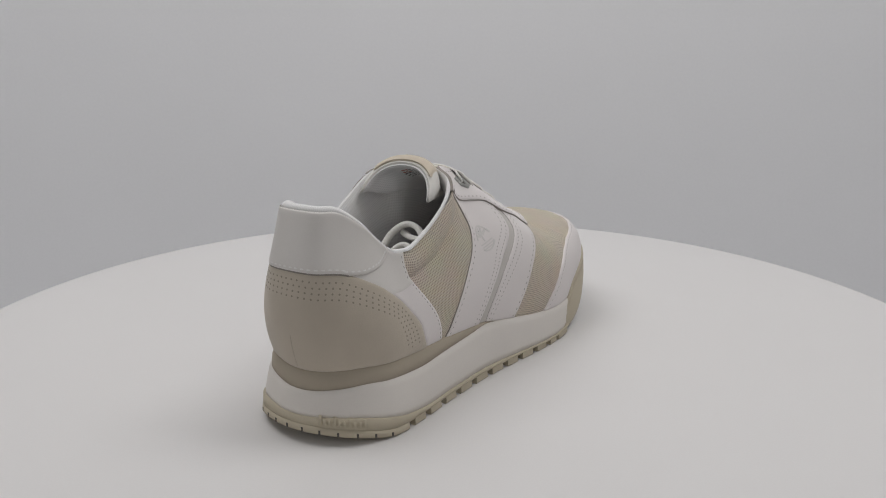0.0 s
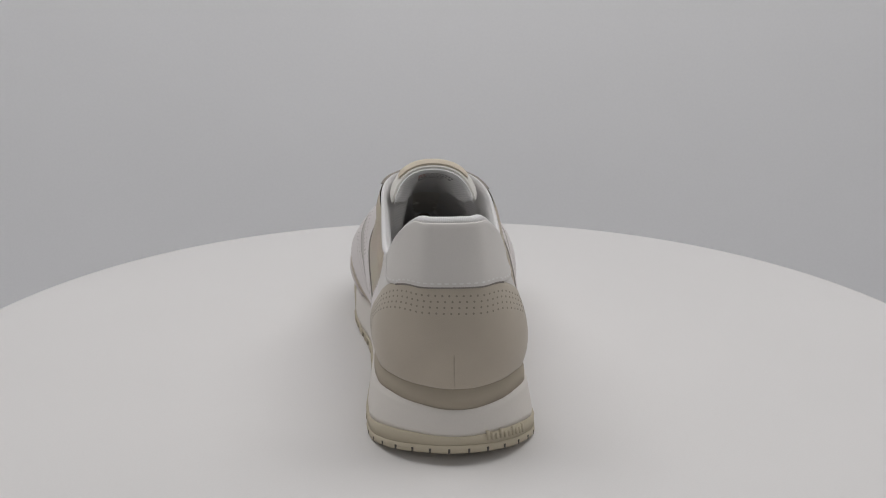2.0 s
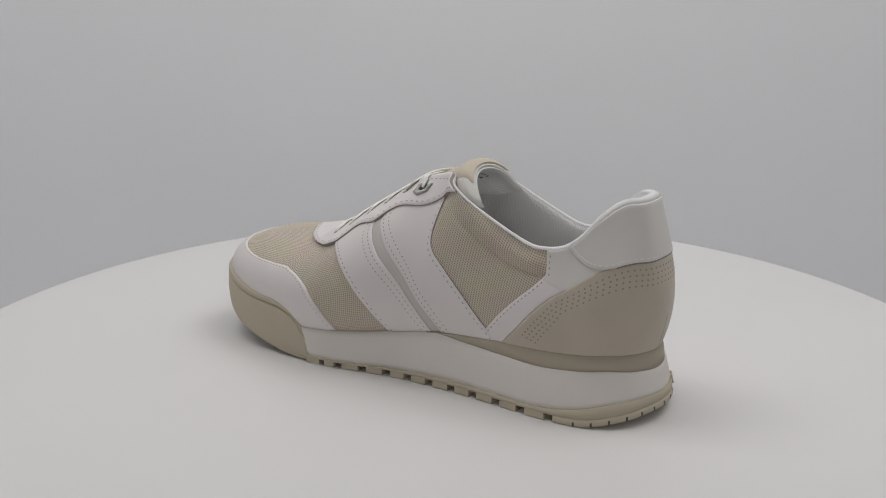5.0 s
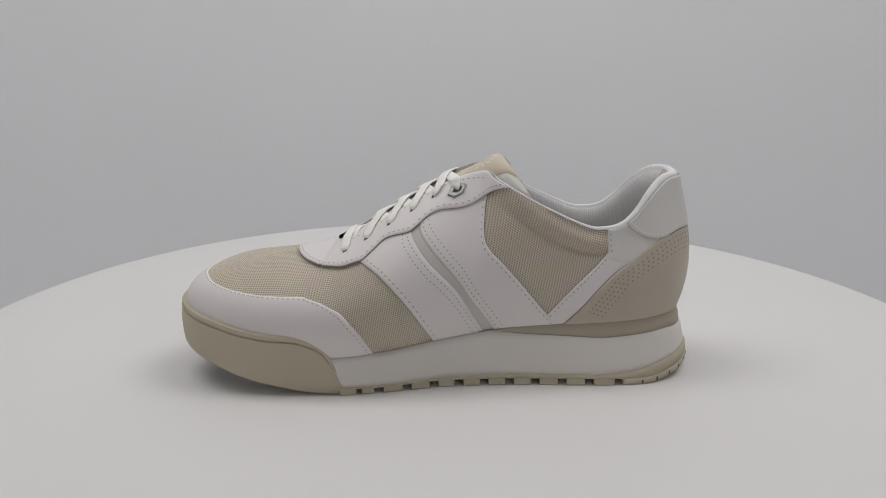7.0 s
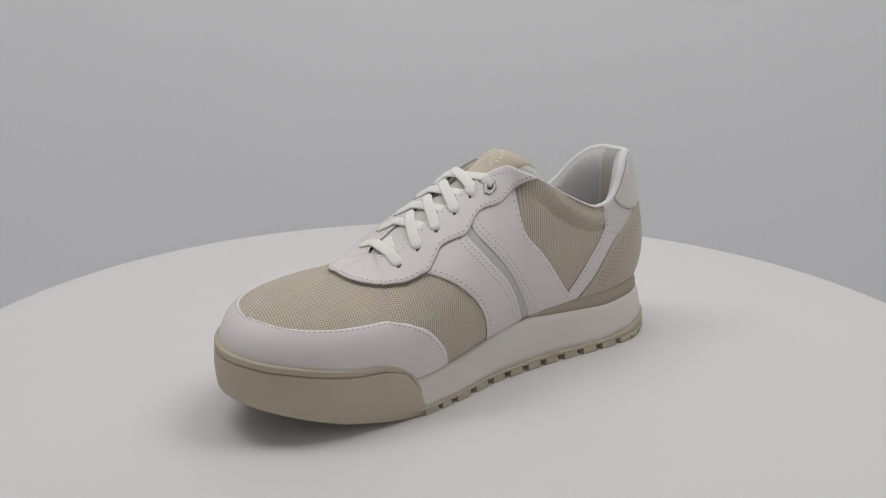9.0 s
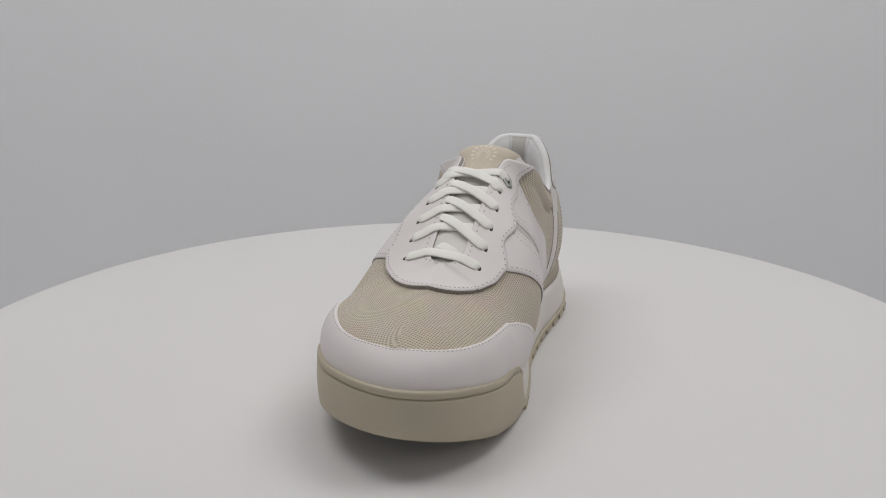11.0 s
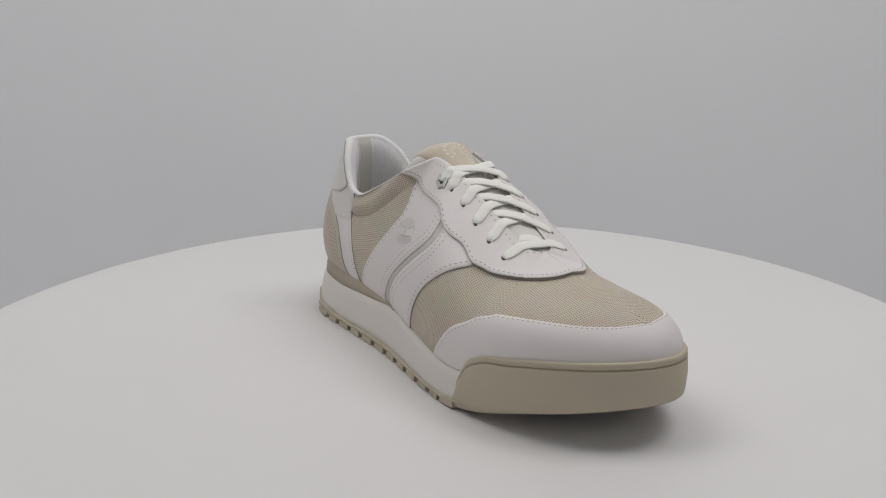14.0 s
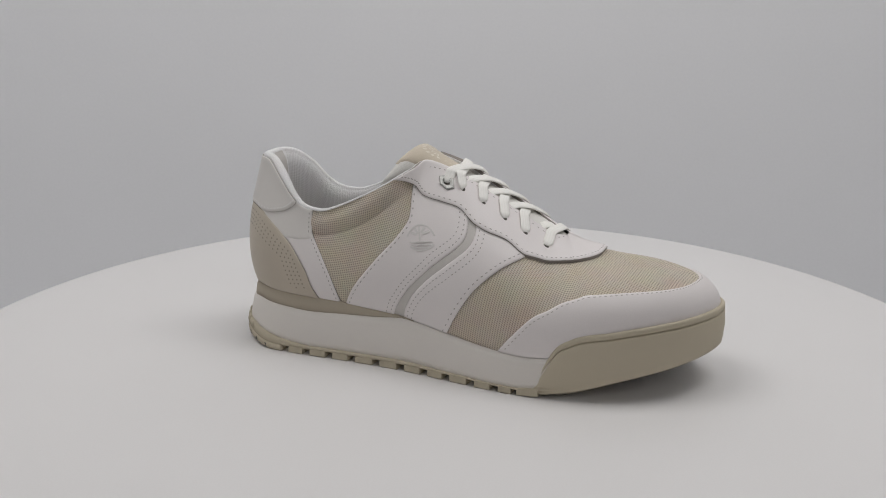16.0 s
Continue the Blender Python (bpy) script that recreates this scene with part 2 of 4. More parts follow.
def wall_off(x, z):
    """Outward offset of the sole's wall at height z."""
    f, s = flare(x), seam_z(x)
    return f * np.clip(1 - (z - 6) / (s - 6), 0, 1.2) - tuck(x) * np.clip((z - 12) / (s - 12), 0, 1) - 6 * np.clip((x - 212) / 25, 0, 1)


# ---- the upper's body ----
TOP_R = [(9, 2, 119.3), (10.5, -8.5, 119.2), (19, -14.5, 117.8), (29, -21.5, 109.5), (37.5, -25.5, 100), (46, -28, 93), (56, -29.5, 91), (66, -30, 92.2), (88, -30, 102), (106, -27.5, 112),
         (116, -20.5, 119), (122, -9, 123), (140, -7, 117), (160, -6, 105.6), (180, -5, 93.8), (198, -4.5, 83), (205, -3, 80), (208.5, 1, 79), (209.5, 4, 78.7), (232, 4, 73.8), (250, 4, 71.5), (266, 4, 68)]
TOP_L = [(9, 2, 119.3), (10.5, 12.5, 119.2), (18.5, 18, 117.8), (28.5, 25, 109.5), (36.5, 28.5, 100), (45, 31, 93.8), (55, 32.5, 92), (66, 33.5, 93.7), (88, 33.5, 104), (106, 33, 114),
         (116, 28, 120), (122, 17, 123), (140, 15, 117.5), (160, 14, 105.6), (180, 13, 93.8), (198, 12.5, 83), (205, 11, 80), (208.5, 7, 79), (209.5, 4, 78.7), (232, 4, 73.8), (250, 4, 71.5), (266, 4, 68)]
# pairs: position along the outline's half, position along the top curve
PAIR_B = [0, 0.10, 0.26, 0.42, 0.50, 0.72, 0.84, 1.0]


def top_curve(points):
    c = spline(points, 400)
    s = np.linspace(0, 1, 400)

    def at_x(x, lo=0.0):
        j = [i for i in range(400) if c[i, 0] >= x and s[i] >= lo]
        return s[j[0]]

    knots = [0, at_x(22), at_x(66, 0.2), at_x(113), at_x(128), at_x(208), at_x(246), 1.0]
    return c, s, knots


CURVE = {1: top_curve(TOP_R), -1: top_curve(TOP_L)}


def upper(q, v, lift=0.0):
    """Point on the upper: q from -1 (toe, left) over 0 (heel) to 1 (toe, right); v from 0 (sole) to 1 (top line)."""
    q = np.asarray(q, float)
    v = np.asarray(v, float)
    q = np.where(q > 1, q - 2, np.where(q < -1, q + 2, q))

    def raw(q, v):
        p, n = rim(q / 2)
        draw = 2.5 + tuck(p[..., 0]) * 0.8 + 0.6 * np.clip((p[..., 0] - 225) / 40, 0, 1)
        b = np.concatenate([p - draw[..., None] * n, seam_z(p[..., 0])[..., None]], -1)
        w = np.abs(q)
        t = np.zeros(q.shape + (3,))
        for side in (1, -1):
            c, s, knots = CURVE[side]
            k = smooth_interp(w, PAIR_B, knots)
            m = (q >= 0) if side == 1 else (q < 0)
            for j in range(3):
                t[..., j] = np.where(m, np.interp(k, s, c[:, j]), t[..., j])
        d = np.linalg.norm(t - b, axis=-1)[..., None]
        n3 = np.concatenate([n, np.zeros(n.shape[:-1] + (1,))], -1)
        up = np.array([0, 0, 1.0])
        bulge = smooth_interp(w, [0, 0.2, 0.5, 0.8, 1], [0.34, 0.36, 0.24, 0.18, 0.03])[..., None]
        bulge = bulge + (0.42 * np.exp(-((q + 0.57) / 0.14) ** 2))[..., None]
        rise = smooth_interp(w, [0, 0.3, 0.5, 0.7, 0.85, 1], [0.40, 0.38, 0.40, 0.46, 0.42, 0.34])[..., None]
        p1 = b + d * rise * (up + bulge * n3)
        flat = smooth_interp(w, [0, 0.35, 0.46, 0.52, 0.70, 0.80, 1], [0.24, 0.13, 0.38, 0.72, 0.88, 0.97, 0.985])[..., None]
        reach = smooth_interp(w, [0, 0.4, 0.55, 0.72, 0.85, 1], [0.33, 0.31, 0.37, 0.39, 0.43, 0.45])[..., None]
        side3 = t - b
        side3[..., 2] = 0
        hn = np.linalg.norm(side3, axis=-1)[..., None]
        k = np.clip((w - 0.34) / 0.22, 0, 1)[..., None]
        k = k * k * (3 - 2 * k)
        back = n3 * (1 - k) - k * side3 / np.maximum(hn, 1e-6)
        back /= np.linalg.norm(back, axis=-1)[..., None]
        p2 = t + d * reach * (flat * back - np.sqrt(np.maximum(1 - flat ** 2, 0)) * up)
        vv = v[..., None]
        return (1 - vv) ** 3 * b + 3 * (1 - vv) ** 2 * vv * p1 + 3 * (1 - vv) * vv ** 2 * p2 + vv ** 3 * t

    pt = raw(q, v)
    if np.any(lift):
        e = 0.004
        qa, qb = np.clip(q - e, -1, 1), np.clip(q + e, -1, 1)
        va, vb = np.clip(v - e, 0, 1), np.clip(v + e, 0, 1)
        nn = np.cross(raw(qb, v) - raw(qa, v), raw(q, vb) - raw(q, va))
        nn /= np.maximum(np.linalg.norm(nn, axis=-1), 1e-9)[..., None]
        p, n = rim(q / 2)
        s = np.sign(nn[..., 0] * n[..., 0] + nn[..., 1] * n[..., 1] + 0.6 * nn[..., 2])
        s = np.where(s == 0, 1, s)
        crest = (np.clip((v - 0.82) / 0.18, 0, 1) * np.clip((np.abs(q) - 0.685) / 0.025, 0, 1))[..., None]
        nn = nn * s[..., None] * (1 - crest) + crest * np.array([0.38, 0.0, 0.925])
        nn /= np.linalg.norm(nn, axis=-1)[..., None]
        s = np.ones_like(s)
        pt = pt + nn * (s * np.asarray(lift))[..., None]
    return pt


def fold_lift(q, v):
    """Padded collar: a soft crease with a roll above it."""
    w = np.abs(q)
    line = smooth_interp(w, [0.2, 0.236, 0.303, 0.376, 0.436, 0.5], [0.72, 0.72, 0.725, 0.80, 0.862, 0.95])
    on = np.clip((w - 0.21) / 0.03, 0, 1) * np.clip((0.445 - w) / 0.07, 0, 1)
    return on * (-1.6 * np.exp(-((v - line) / 0.028) ** 2) + 2.2 * np.exp(-((v - line - 0.13) / 0.085) ** 2))


def shoe_upper(root):
    nu, nv = 420, 56
    qs = np.linspace(-1, 1, nu)
    Q, V = np.meshgrid(qs, np.linspace(0, 1, nv), indexing="ij")
    R = upper(Q, V, fold_lift(Q, V))
    P = metres(R)
    across = np.linalg.norm(np.diff(R[..., 1:], axis=1), axis=-1)
    girth = np.concatenate([np.cumsum(across[:, ::-1], axis=1)[:, ::-1], np.zeros((nu, 1))], 1) * np.where(Q < 0, -1, 1)
    verts = P.reshape(-1, 3)
    faces = [(i * nv + j, (i + 1) * nv + j, (i + 1) * nv + j + 1, i * nv + j + 1) for i in range(nu - 1) for j in range(nv - 1)]
    uv = np.stack([R[..., 0], girth], -1).reshape(-1, 2)
    return part("upper", mesh_object("upper", verts, faces, M_MESH, uv), root, "beige open-weave mesh upper")


# ---- panels laid on the upper ----
QMM, VMM = 355.0, 85.0      # millimetres for one unit of q and of v


def to_segment(pts, a, b):
    """Distance of each point from the segments a-b, least over all."""
    best = np.full(len(pts), 1e9)
    for p, q in zip(a, b):
        d = q - p
        t = np.clip(((pts - p) @ d) / max(d @ d, 1e-12), 0, 1)
        best = np.minimum(best, np.linalg.norm(pts - p - t[:, None] * d, axis=1))
    return best


def inside(pts, loop):
    x, y = pts[:, 0], pts[:, 1]
    res = np.zeros(len(pts), bool)
    for (x0, y0), (x1, y1) in zip(loop, np.roll(loop, -1, 0)):
        cross = (y0 > y) != (y1 > y)
        res ^= cross & (x < (x1 - x0) * (y - y0) / (y1 - y0 if y1 != y0 else 1e-9) + x0)
    return res


def outline(segments, step=1.6):
    """A closed loop, in millimetres of the flattened upper, from smooth segments that meet in corners."""
    pts = []
    for seg in segments:
        p = np.array(seg, float) * (QMM, VMM)
        n = max(2, int(sum(np.linalg.norm(np.diff(p, axis=0), axis=1)) / step))
        c = spline(p, n + 1)
        pts += list(c[:-1] if np.linalg.norm(c[-1] - np.array(segments[(segments.index(seg) + 1) % len(segments)][0]) * (QMM, VMM)) < 0.3 else c)
    return np.array(pts)


def panel(name, segments, lift, mat, parent, label="", edge=None, seamless=lambda q, v: False, grid=2.6):
    """A sheet of leather cut to an outline, laid on the upper, with rounded cut edges."""
    loop = outline(segments)
    lo, hi = loop.min(0), loop.max(0)
    gx, gy = np.meshgrid(np.arange(lo[0], hi[0], grid), np.arange(lo[1], hi[1], grid), indexing="ij")
    pts = np.stack([gx.ravel(), gy.ravel()], 1)
    ring = []
    mid = (loop + np.roll(loop, -1, 0)) / 2
    d = np.roll(loop, -1, 0) - loop
    nrm = np.stack([-d[:, 1], d[:, 0]], 1) / np.maximum(np.linalg.norm(d, axis=1), 1e-9)[:, None]
    ring = np.vstack([mid + nrm * 0.9, mid - nrm * 0.9])
    a, b = loop, np.roll(loop, -1, 0)
    pts = pts[inside(pts, loop)]
    pts = pts[to_segment(pts, a, b) > 1.5]
    ring = ring[inside(ring, loop)]
    ring = ring[to_segment(ring, a, b) > 0.75]
    n = len(loop)
    every = np.vstack([loop, ring, pts])
    out = delaunay_2d_cdt([Vector(p) for p in every], [(i, (i + 1) % n) for i in range(n)], [], 1, 1e-4)
    flat = np.array([tuple(p) for p in out[0]])
    faces = [tuple(f) for f in out[2]]
    q, v = flat[:, 0] / QMM, np.clip(flat[:, 1] / VMM, 0, 1)
    keep = np.array([not seamless(*(m / (QMM, VMM))) for m in mid])
    dist = to_segment(flat, a[keep], b[keep])
    h = lift - 0.45 * (1 - np.clip(dist / 0.9, 0, 1)) ** 2
    top = metres(upper(q, v, h))
    count = {}
    for f in faces:
        for i, j in zip(f, f[1:] + f[:1]):
            count[(min(i, j), max(i, j))] = count.get((min(i, j), max(i, j)), 0) + 1
    rim_edges = [e for e, c in count.items() if c == 1 and not seamless((q[e[0]] + q[e[1]]) / 2, (v[e[0]] + v[e[1]]) / 2)]
    rim_ids = sorted({i for e in rim_edges for i in e})
    low = {i: len(flat) + k for k, i in enumerate(rim_ids)}
    ids = np.array(rim_ids)
    bottom = metres(upper(q[ids], v[ids], np.full(len(ids), -0.5)))
    skirt = [(i, j, low[j], low[i]) for i, j in rim_edges]
    ob = mesh_object(name, np.vstack([top, bottom]), faces + skirt, mat)
    if edge is not None:
        ob.data.materials.append(edge)
        for k in range(len(faces), len(faces) + len(skirt)):
            ob.data.polygons[k].material_index = 1
    return part(name, ob, parent, label)


def surface_frames(q, v, lift):
    """Points, two tangents and normals on the upper, in millimetres."""
    q, v = np.asarray(q, float), np.asarray(v, float)
    e = 0.003
    h = np.full(q.shape, float(lift))
    p = upper(q, v, h)
    a = upper(q + e, v, h) - upper(q - e, v, h)
    b = upper(q, np.minimum(v + e, 1.0), h) - upper(q, np.maximum(v - e, 0.0), h)
    a /= np.linalg.norm(a, axis=-1)[..., None]
    b /= np.linalg.norm(b, axis=-1)[..., None]
    n = np.cross(a, b)
    n /= np.linalg.norm(n, axis=-1)[..., None]
    out = p * np.array([0, 1, 1.0]) - np.array([0, 0, 10.0])
    n *= np.where((n * out).sum(-1) < 0, -1, 1)[..., None]
    return p, a, b, n


def surface_frame(q, v, lift):
    return tuple(x[0] for x in surface_frames([q], [v], lift))


def dash_row(name, points, lift, mat, parent, length=1.75, width=0.6, pitch=3.0, height=0.12, label=""):
    """Stitches: a row of small raised dashes along a line of (q, v) points."""
    flat = np.array(points, float) * (QMM, VMM)
    total = sum(np.linalg.norm(np.diff(spline(flat, 60), axis=0), axis=1))
    n = max(2, int(total / pitch))
    line = spline(flat, n)
    verts, faces = [], []
    frames = surface_frames(line[:, 0] / QMM, np.clip(line[:, 1] / VMM, 0, 1), lift)
    for i in range(n):
        d = line[min(i + 1, n - 1)] - line[max(i - 1, 0)]
        d = d / max(np.linalg.norm(d), 1e-9)
        q, v = line[i] / (QMM, VMM)
        if v < 0.01 or v > 0.99:
            continue
        p, a, b, nn = (f[i] for f in frames)
        t = a * d[0] + b * d[1]
        t /= np.linalg.norm(t)
        w = np.cross(nn, t)
        k = len(verts)
        l, r = length / 2, width / 2
        for sx, sy, z in ((-l, -r * 0.5, 0), (-l, r * 0.5, 0), (l, r * 0.5, 0), (l, -r * 0.5, 0), (-l * 0.5, -r, height), (-l * 0.5, r, height), (l * 0.5, r, height), (l * 0.5, -r, height)):
            verts.append(metres(p + t * sx + w * sy + nn * (z - 0.05)))
        faces += [tuple(k + m for m in f) for f in ((4, 5, 6, 7), (0, 1, 5, 4), (1, 2, 6, 5), (2, 3, 7, 6), (3, 0, 4, 7))]
    return part(name, mesh_object(name, verts, faces, mat, smooth=False), parent, label)


def disc_dots(name, spots, lift, radius, mat, parent, label="", sides=8, rise=0.06):
    verts, faces = [], []
    frames = surface_frames([c[0] for c in spots], [c[1] for c in spots], lift)
    for p, a, b, nn in zip(*frames):
        k = len(verts)
        for r, z in ((1.0, -0.2), (1.0, rise)):
            for m in range(sides):
                c = 2 * math.pi * m / sides
                verts.append(metres(p + (a * math.cos(c) + b * math.sin(c)) * radius * r + nn * z))
        faces += [tuple(k + m for m in range(sides)), tuple(k + sides + m for m in range(sides))]
        faces += [(k + m, k + (m + 1) % sides, k + sides + (m + 1) % sides, k + sides + m) for m in range(sides)]
    return part(name, mesh_object(name, verts, faces, mat, smooth=False), parent, label)


def shifted(points, dq, dv):
    return [(q + dq, v + dv) for q, v in points]


def inset(points, mm):
    """A line moved sideways by so many millimetres."""
    f = np.array(points, float) * (QMM, VMM)
    c = spline(f, 60)
    d = np.gradient(c, axis=0)
    n = np.stack([-d[:, 1], d[:, 0]], 1) / np.linalg.norm(d, axis=1)[:, None]
    return [tuple(p) for p in (c + n * mm) / (QMM, VMM)]


CAP = [(0.583, 0.0), (0.613, 0.114), (0.652, 0.25), (0.696, 0.335), (0.745, 0.345), (0.80, 0.365), (0.86, 0.395), (0.912, 0.445), (0.955, 0.505), (1.0, 0.55),
       (1.045, 0.525), (1.095, 0.458), (1.14, 0.412), (1.195, 0.388), (1.25, 0.38), (1.295, 0.388), (1.327, 0.335), (1.354, 0.212), (1.373, 0.12), (1.395, 0.0)]


def plan_line(points, side, n=20):
    """Places (q, v) on the upper over a smooth line of plan points, in millimetres."""
    Q, V = np.meshgrid(np.linspace(0.63, 0.815, 260) * side, np.linspace(0.58, 1, 320), indexing="ij")
    at = upper(Q, V)[..., :2]
    out = []
    for p in spline(points, n):
        k = np.unravel_index(np.argmin(((at - p) ** 2).sum(-1)), Q.shape)
        out.append((round(float(Q[k]), 4), round(float(V[k]), 4)))
    return out[:-1] + [(out[-1][0], 1.0)]


THROAT_R = plan_line([(197, -32.2), (204, -29.8), (210, -26.2), (216, -22.2), (221.8, -18), (226.8, -13.2), (230, -8), (231.8, -2.5), (232.5, 4)], 1)
THROAT_L = plan_line([(198.5, 35.2), (205.5, 33.2), (212, 30), (217.5, 26.8), (222.5, 23), (227, 18.8), (230, 14), (231.8, 9.3), (232.5, 4)], -1)
EYESTAY_R = [(0.396, 1.0), (0.446, 0.874), (0.476, 0.78), (0.508, 0.761), (0.535, 0.748), (0.555, 0.686), (0.578, 0.667), (0.611, 0.679), (0.636, 0.642)] + THROAT_R
EYESTAY_L = [(-0.408, 1.0), (-0.455, 0.881), (-0.485, 0.811), (-0.505, 0.786), (-0.535, 0.792), (-0.551, 0.774), (-0.565, 0.736), (-0.578, 0.717), (-0.616, 0.755),
       (-0.633, 0.711), (-0.648, 0.668)] + THROAT_L
STRAP_A_FRONT = {1: [(0.646, 0.692), (0.636, 0.616), (0.595, 0.459), (0.575, 0.384), (0.545, 0.27), (0.513, 0.119), (0.491, 0.0)],
    -1: [(-0.663, 0.73), (-0.648, 0.648), (-0.611, 0.491), (-0.575, 0.333), (-0.54, 0.17), (-0.505, 0.0)]}
STRAP_A_REAR = {1: [(0.411, 0.0), (0.418, 0.088), (0.443, 0.208), (0.498, 0.365), (0.548, 0.541), (0.563, 0.723)],
    -1: [(-0.421, 0.0), (-0.445, 0.138), (-0.478, 0.283), (-0.533, 0.484), (-0.568, 0.673), (-0.573, 0.755)]}
STRAP_B_FRONT = {1: [(0.392, 0.0), (0.403, 0.094), (0.433, 0.233), (0.488, 0.384), (0.538, 0.56), (0.551, 0.78)],
    -1: [(-0.404, 0.0), (-0.431, 0.145), (-0.468, 0.302), (-0.523, 0.516), (-0.556, 0.686), (-0.563, 0.805)]}
STRAP_B_REAR = {1: [(0.446, 0.906), (0.441, 0.811), (0.435, 0.667), (0.41, 0.566), (0.364, 0.409), (0.322, 0.2), (0.299, 0.0)],
    -1: [(-0.46, 0.906), (-0.463, 0.843), (-0.456, 0.711), (-0.445, 0.604), (-0.426, 0.528), (-0.401, 0.459), (-0.359, 0.302), (-0.319, 0.107), (-0.3, 0.0)]}
STRIP_FRONT = {1: [(0.228, 0.73), (0.234, 0.66), (0.252, 0.48), (0.274, 0.24), (0.29, 0.0)],
               -1: [(-0.222, 0.745), (-0.228, 0.69), (-0.247, 0.555), (-0.284, 0.31), (-0.317, 0.101), (-0.337, 0.0)]}
STRIP_REAR = {1: [(0.248, 0.0), (0.236, 0.12), (0.222, 0.30), (0.192, 0.495), (0.155, 0.57)],
              -1: [(-0.29, 0.0), (-0.262, 0.16), (-0.234, 0.36), (-0.204, 0.525), (-0.165, 0.60)]}
TAB_EDGE = {1: [(0.090, 0.597), (0.118, 0.625), (0.142, 0.69), (0.165, 0.79), (0.186, 0.94), (0.19, 1.0)],
            -1: [(-0.096, 0.597), (-0.123, 0.622), (-0.148, 0.70), (-0.171, 0.83), (-0.186, 0.95), (-0.19, 1.0)]}
HEEL_LINE = [(0.155, 0.57), (0.1, 0.60), (0.05, 0.62), (0.0, 0.63), (-0.05, 0.625), (-0.12, 0.612), (-0.165, 0.60)]


def side_panels(root, s):
    """Straps, piping and heel strip of one side."""
    side = "outer" if s > 0 else "inner"
    fr, re = STRAP_A_FRONT[s], STRAP_A_REAR[s]
    strap = panel("front_strap", [fr, [fr[-1], re[0]], re, [re[-1], (0.612, 0.75) if s > 0 else (-0.622, 0.82), fr[0]]], 1.2, M_LEATHER, root, "white smooth leather side strap", M_EDGE)
    for mm in (-2.2, -5.0):
        dash_row("stitching", inset(re, -mm * -s), 1.18, M_STITCH, strap, pitch=2.7, length=1.3, label="taupe stitch row")
    dash_row("stitching", inset(fr, 2.2 * -s), 1.18, M_STITCH, strap, pitch=3.6, label="taupe stitch row")
    bf, br = STRAP_B_FRONT[s], STRAP_B_REAR[s]
    top = [br[0], (s * 0.49, 0.85), bf[-1]]
    rear = panel("rear_strap", [bf, top[::-1], br, [br[-1], bf[0]]], 1.2, M_LEATHER, root, "white smooth leather side strap", M_EDGE)
    for mm in (2.2, 5.0):
        dash_row("stitching", inset(bf, mm * s), 1.18, M_STITCH, rear, pitch=2.7, length=1.3, label="taupe stitch row")
    dash_row("stitching", inset(br, 2.2 * s), 1.18, M_STITCH, rear, pitch=3.6, label="taupe stitch row")
    a, b = shifted(re, s * 0.006, 0), shifted(bf, s * -0.006, 0)
    panel("piping", [a, [a[-1], b[-1]], b[::-1], [b[0], a[0]]], 0.55, M_PIPE, root, "grey piping between the straps")
    f, r = STRIP_FRONT[s], STRIP_REAR[s]
    strip = panel("heel_strip", [f, [f[-1], r[0]], r, [r[-1], f[0]]], 1.0, M_LEATHER, root, "white leather strip before the heel", M_EDGE)
    dash_row("stitching", inset(f, 2.0 * -s), 0.98, M_STITCH, strip, pitch=3.6, label="taupe stitch row")
    t = TAB_EDGE[s]
    q1 = 0.226 if s > 0 else 0.224
    front = [(s * q1, 1.0), (s * q1, 0.88), f[0], f[1]]
    base = [front[-1], (s * 0.19, 0.57), (s * 0.155, 0.51), (s * 0.08, 0.50)]
    inner = [base[-1], (s * 0.085, 0.75), (s * 0.12, 1.0)]
    wing = panel("collar_wing", [front, base, inner, [inner[-1], front[0]]], 1.15, M_TAB, root, "white leather wing under the heel tab", M_EDGE)
    dash_row("stitching", inset(front[:3], 2.0 * -s), 1.13, M_STITCH, wing, pitch=3.6, label="taupe stitch row")


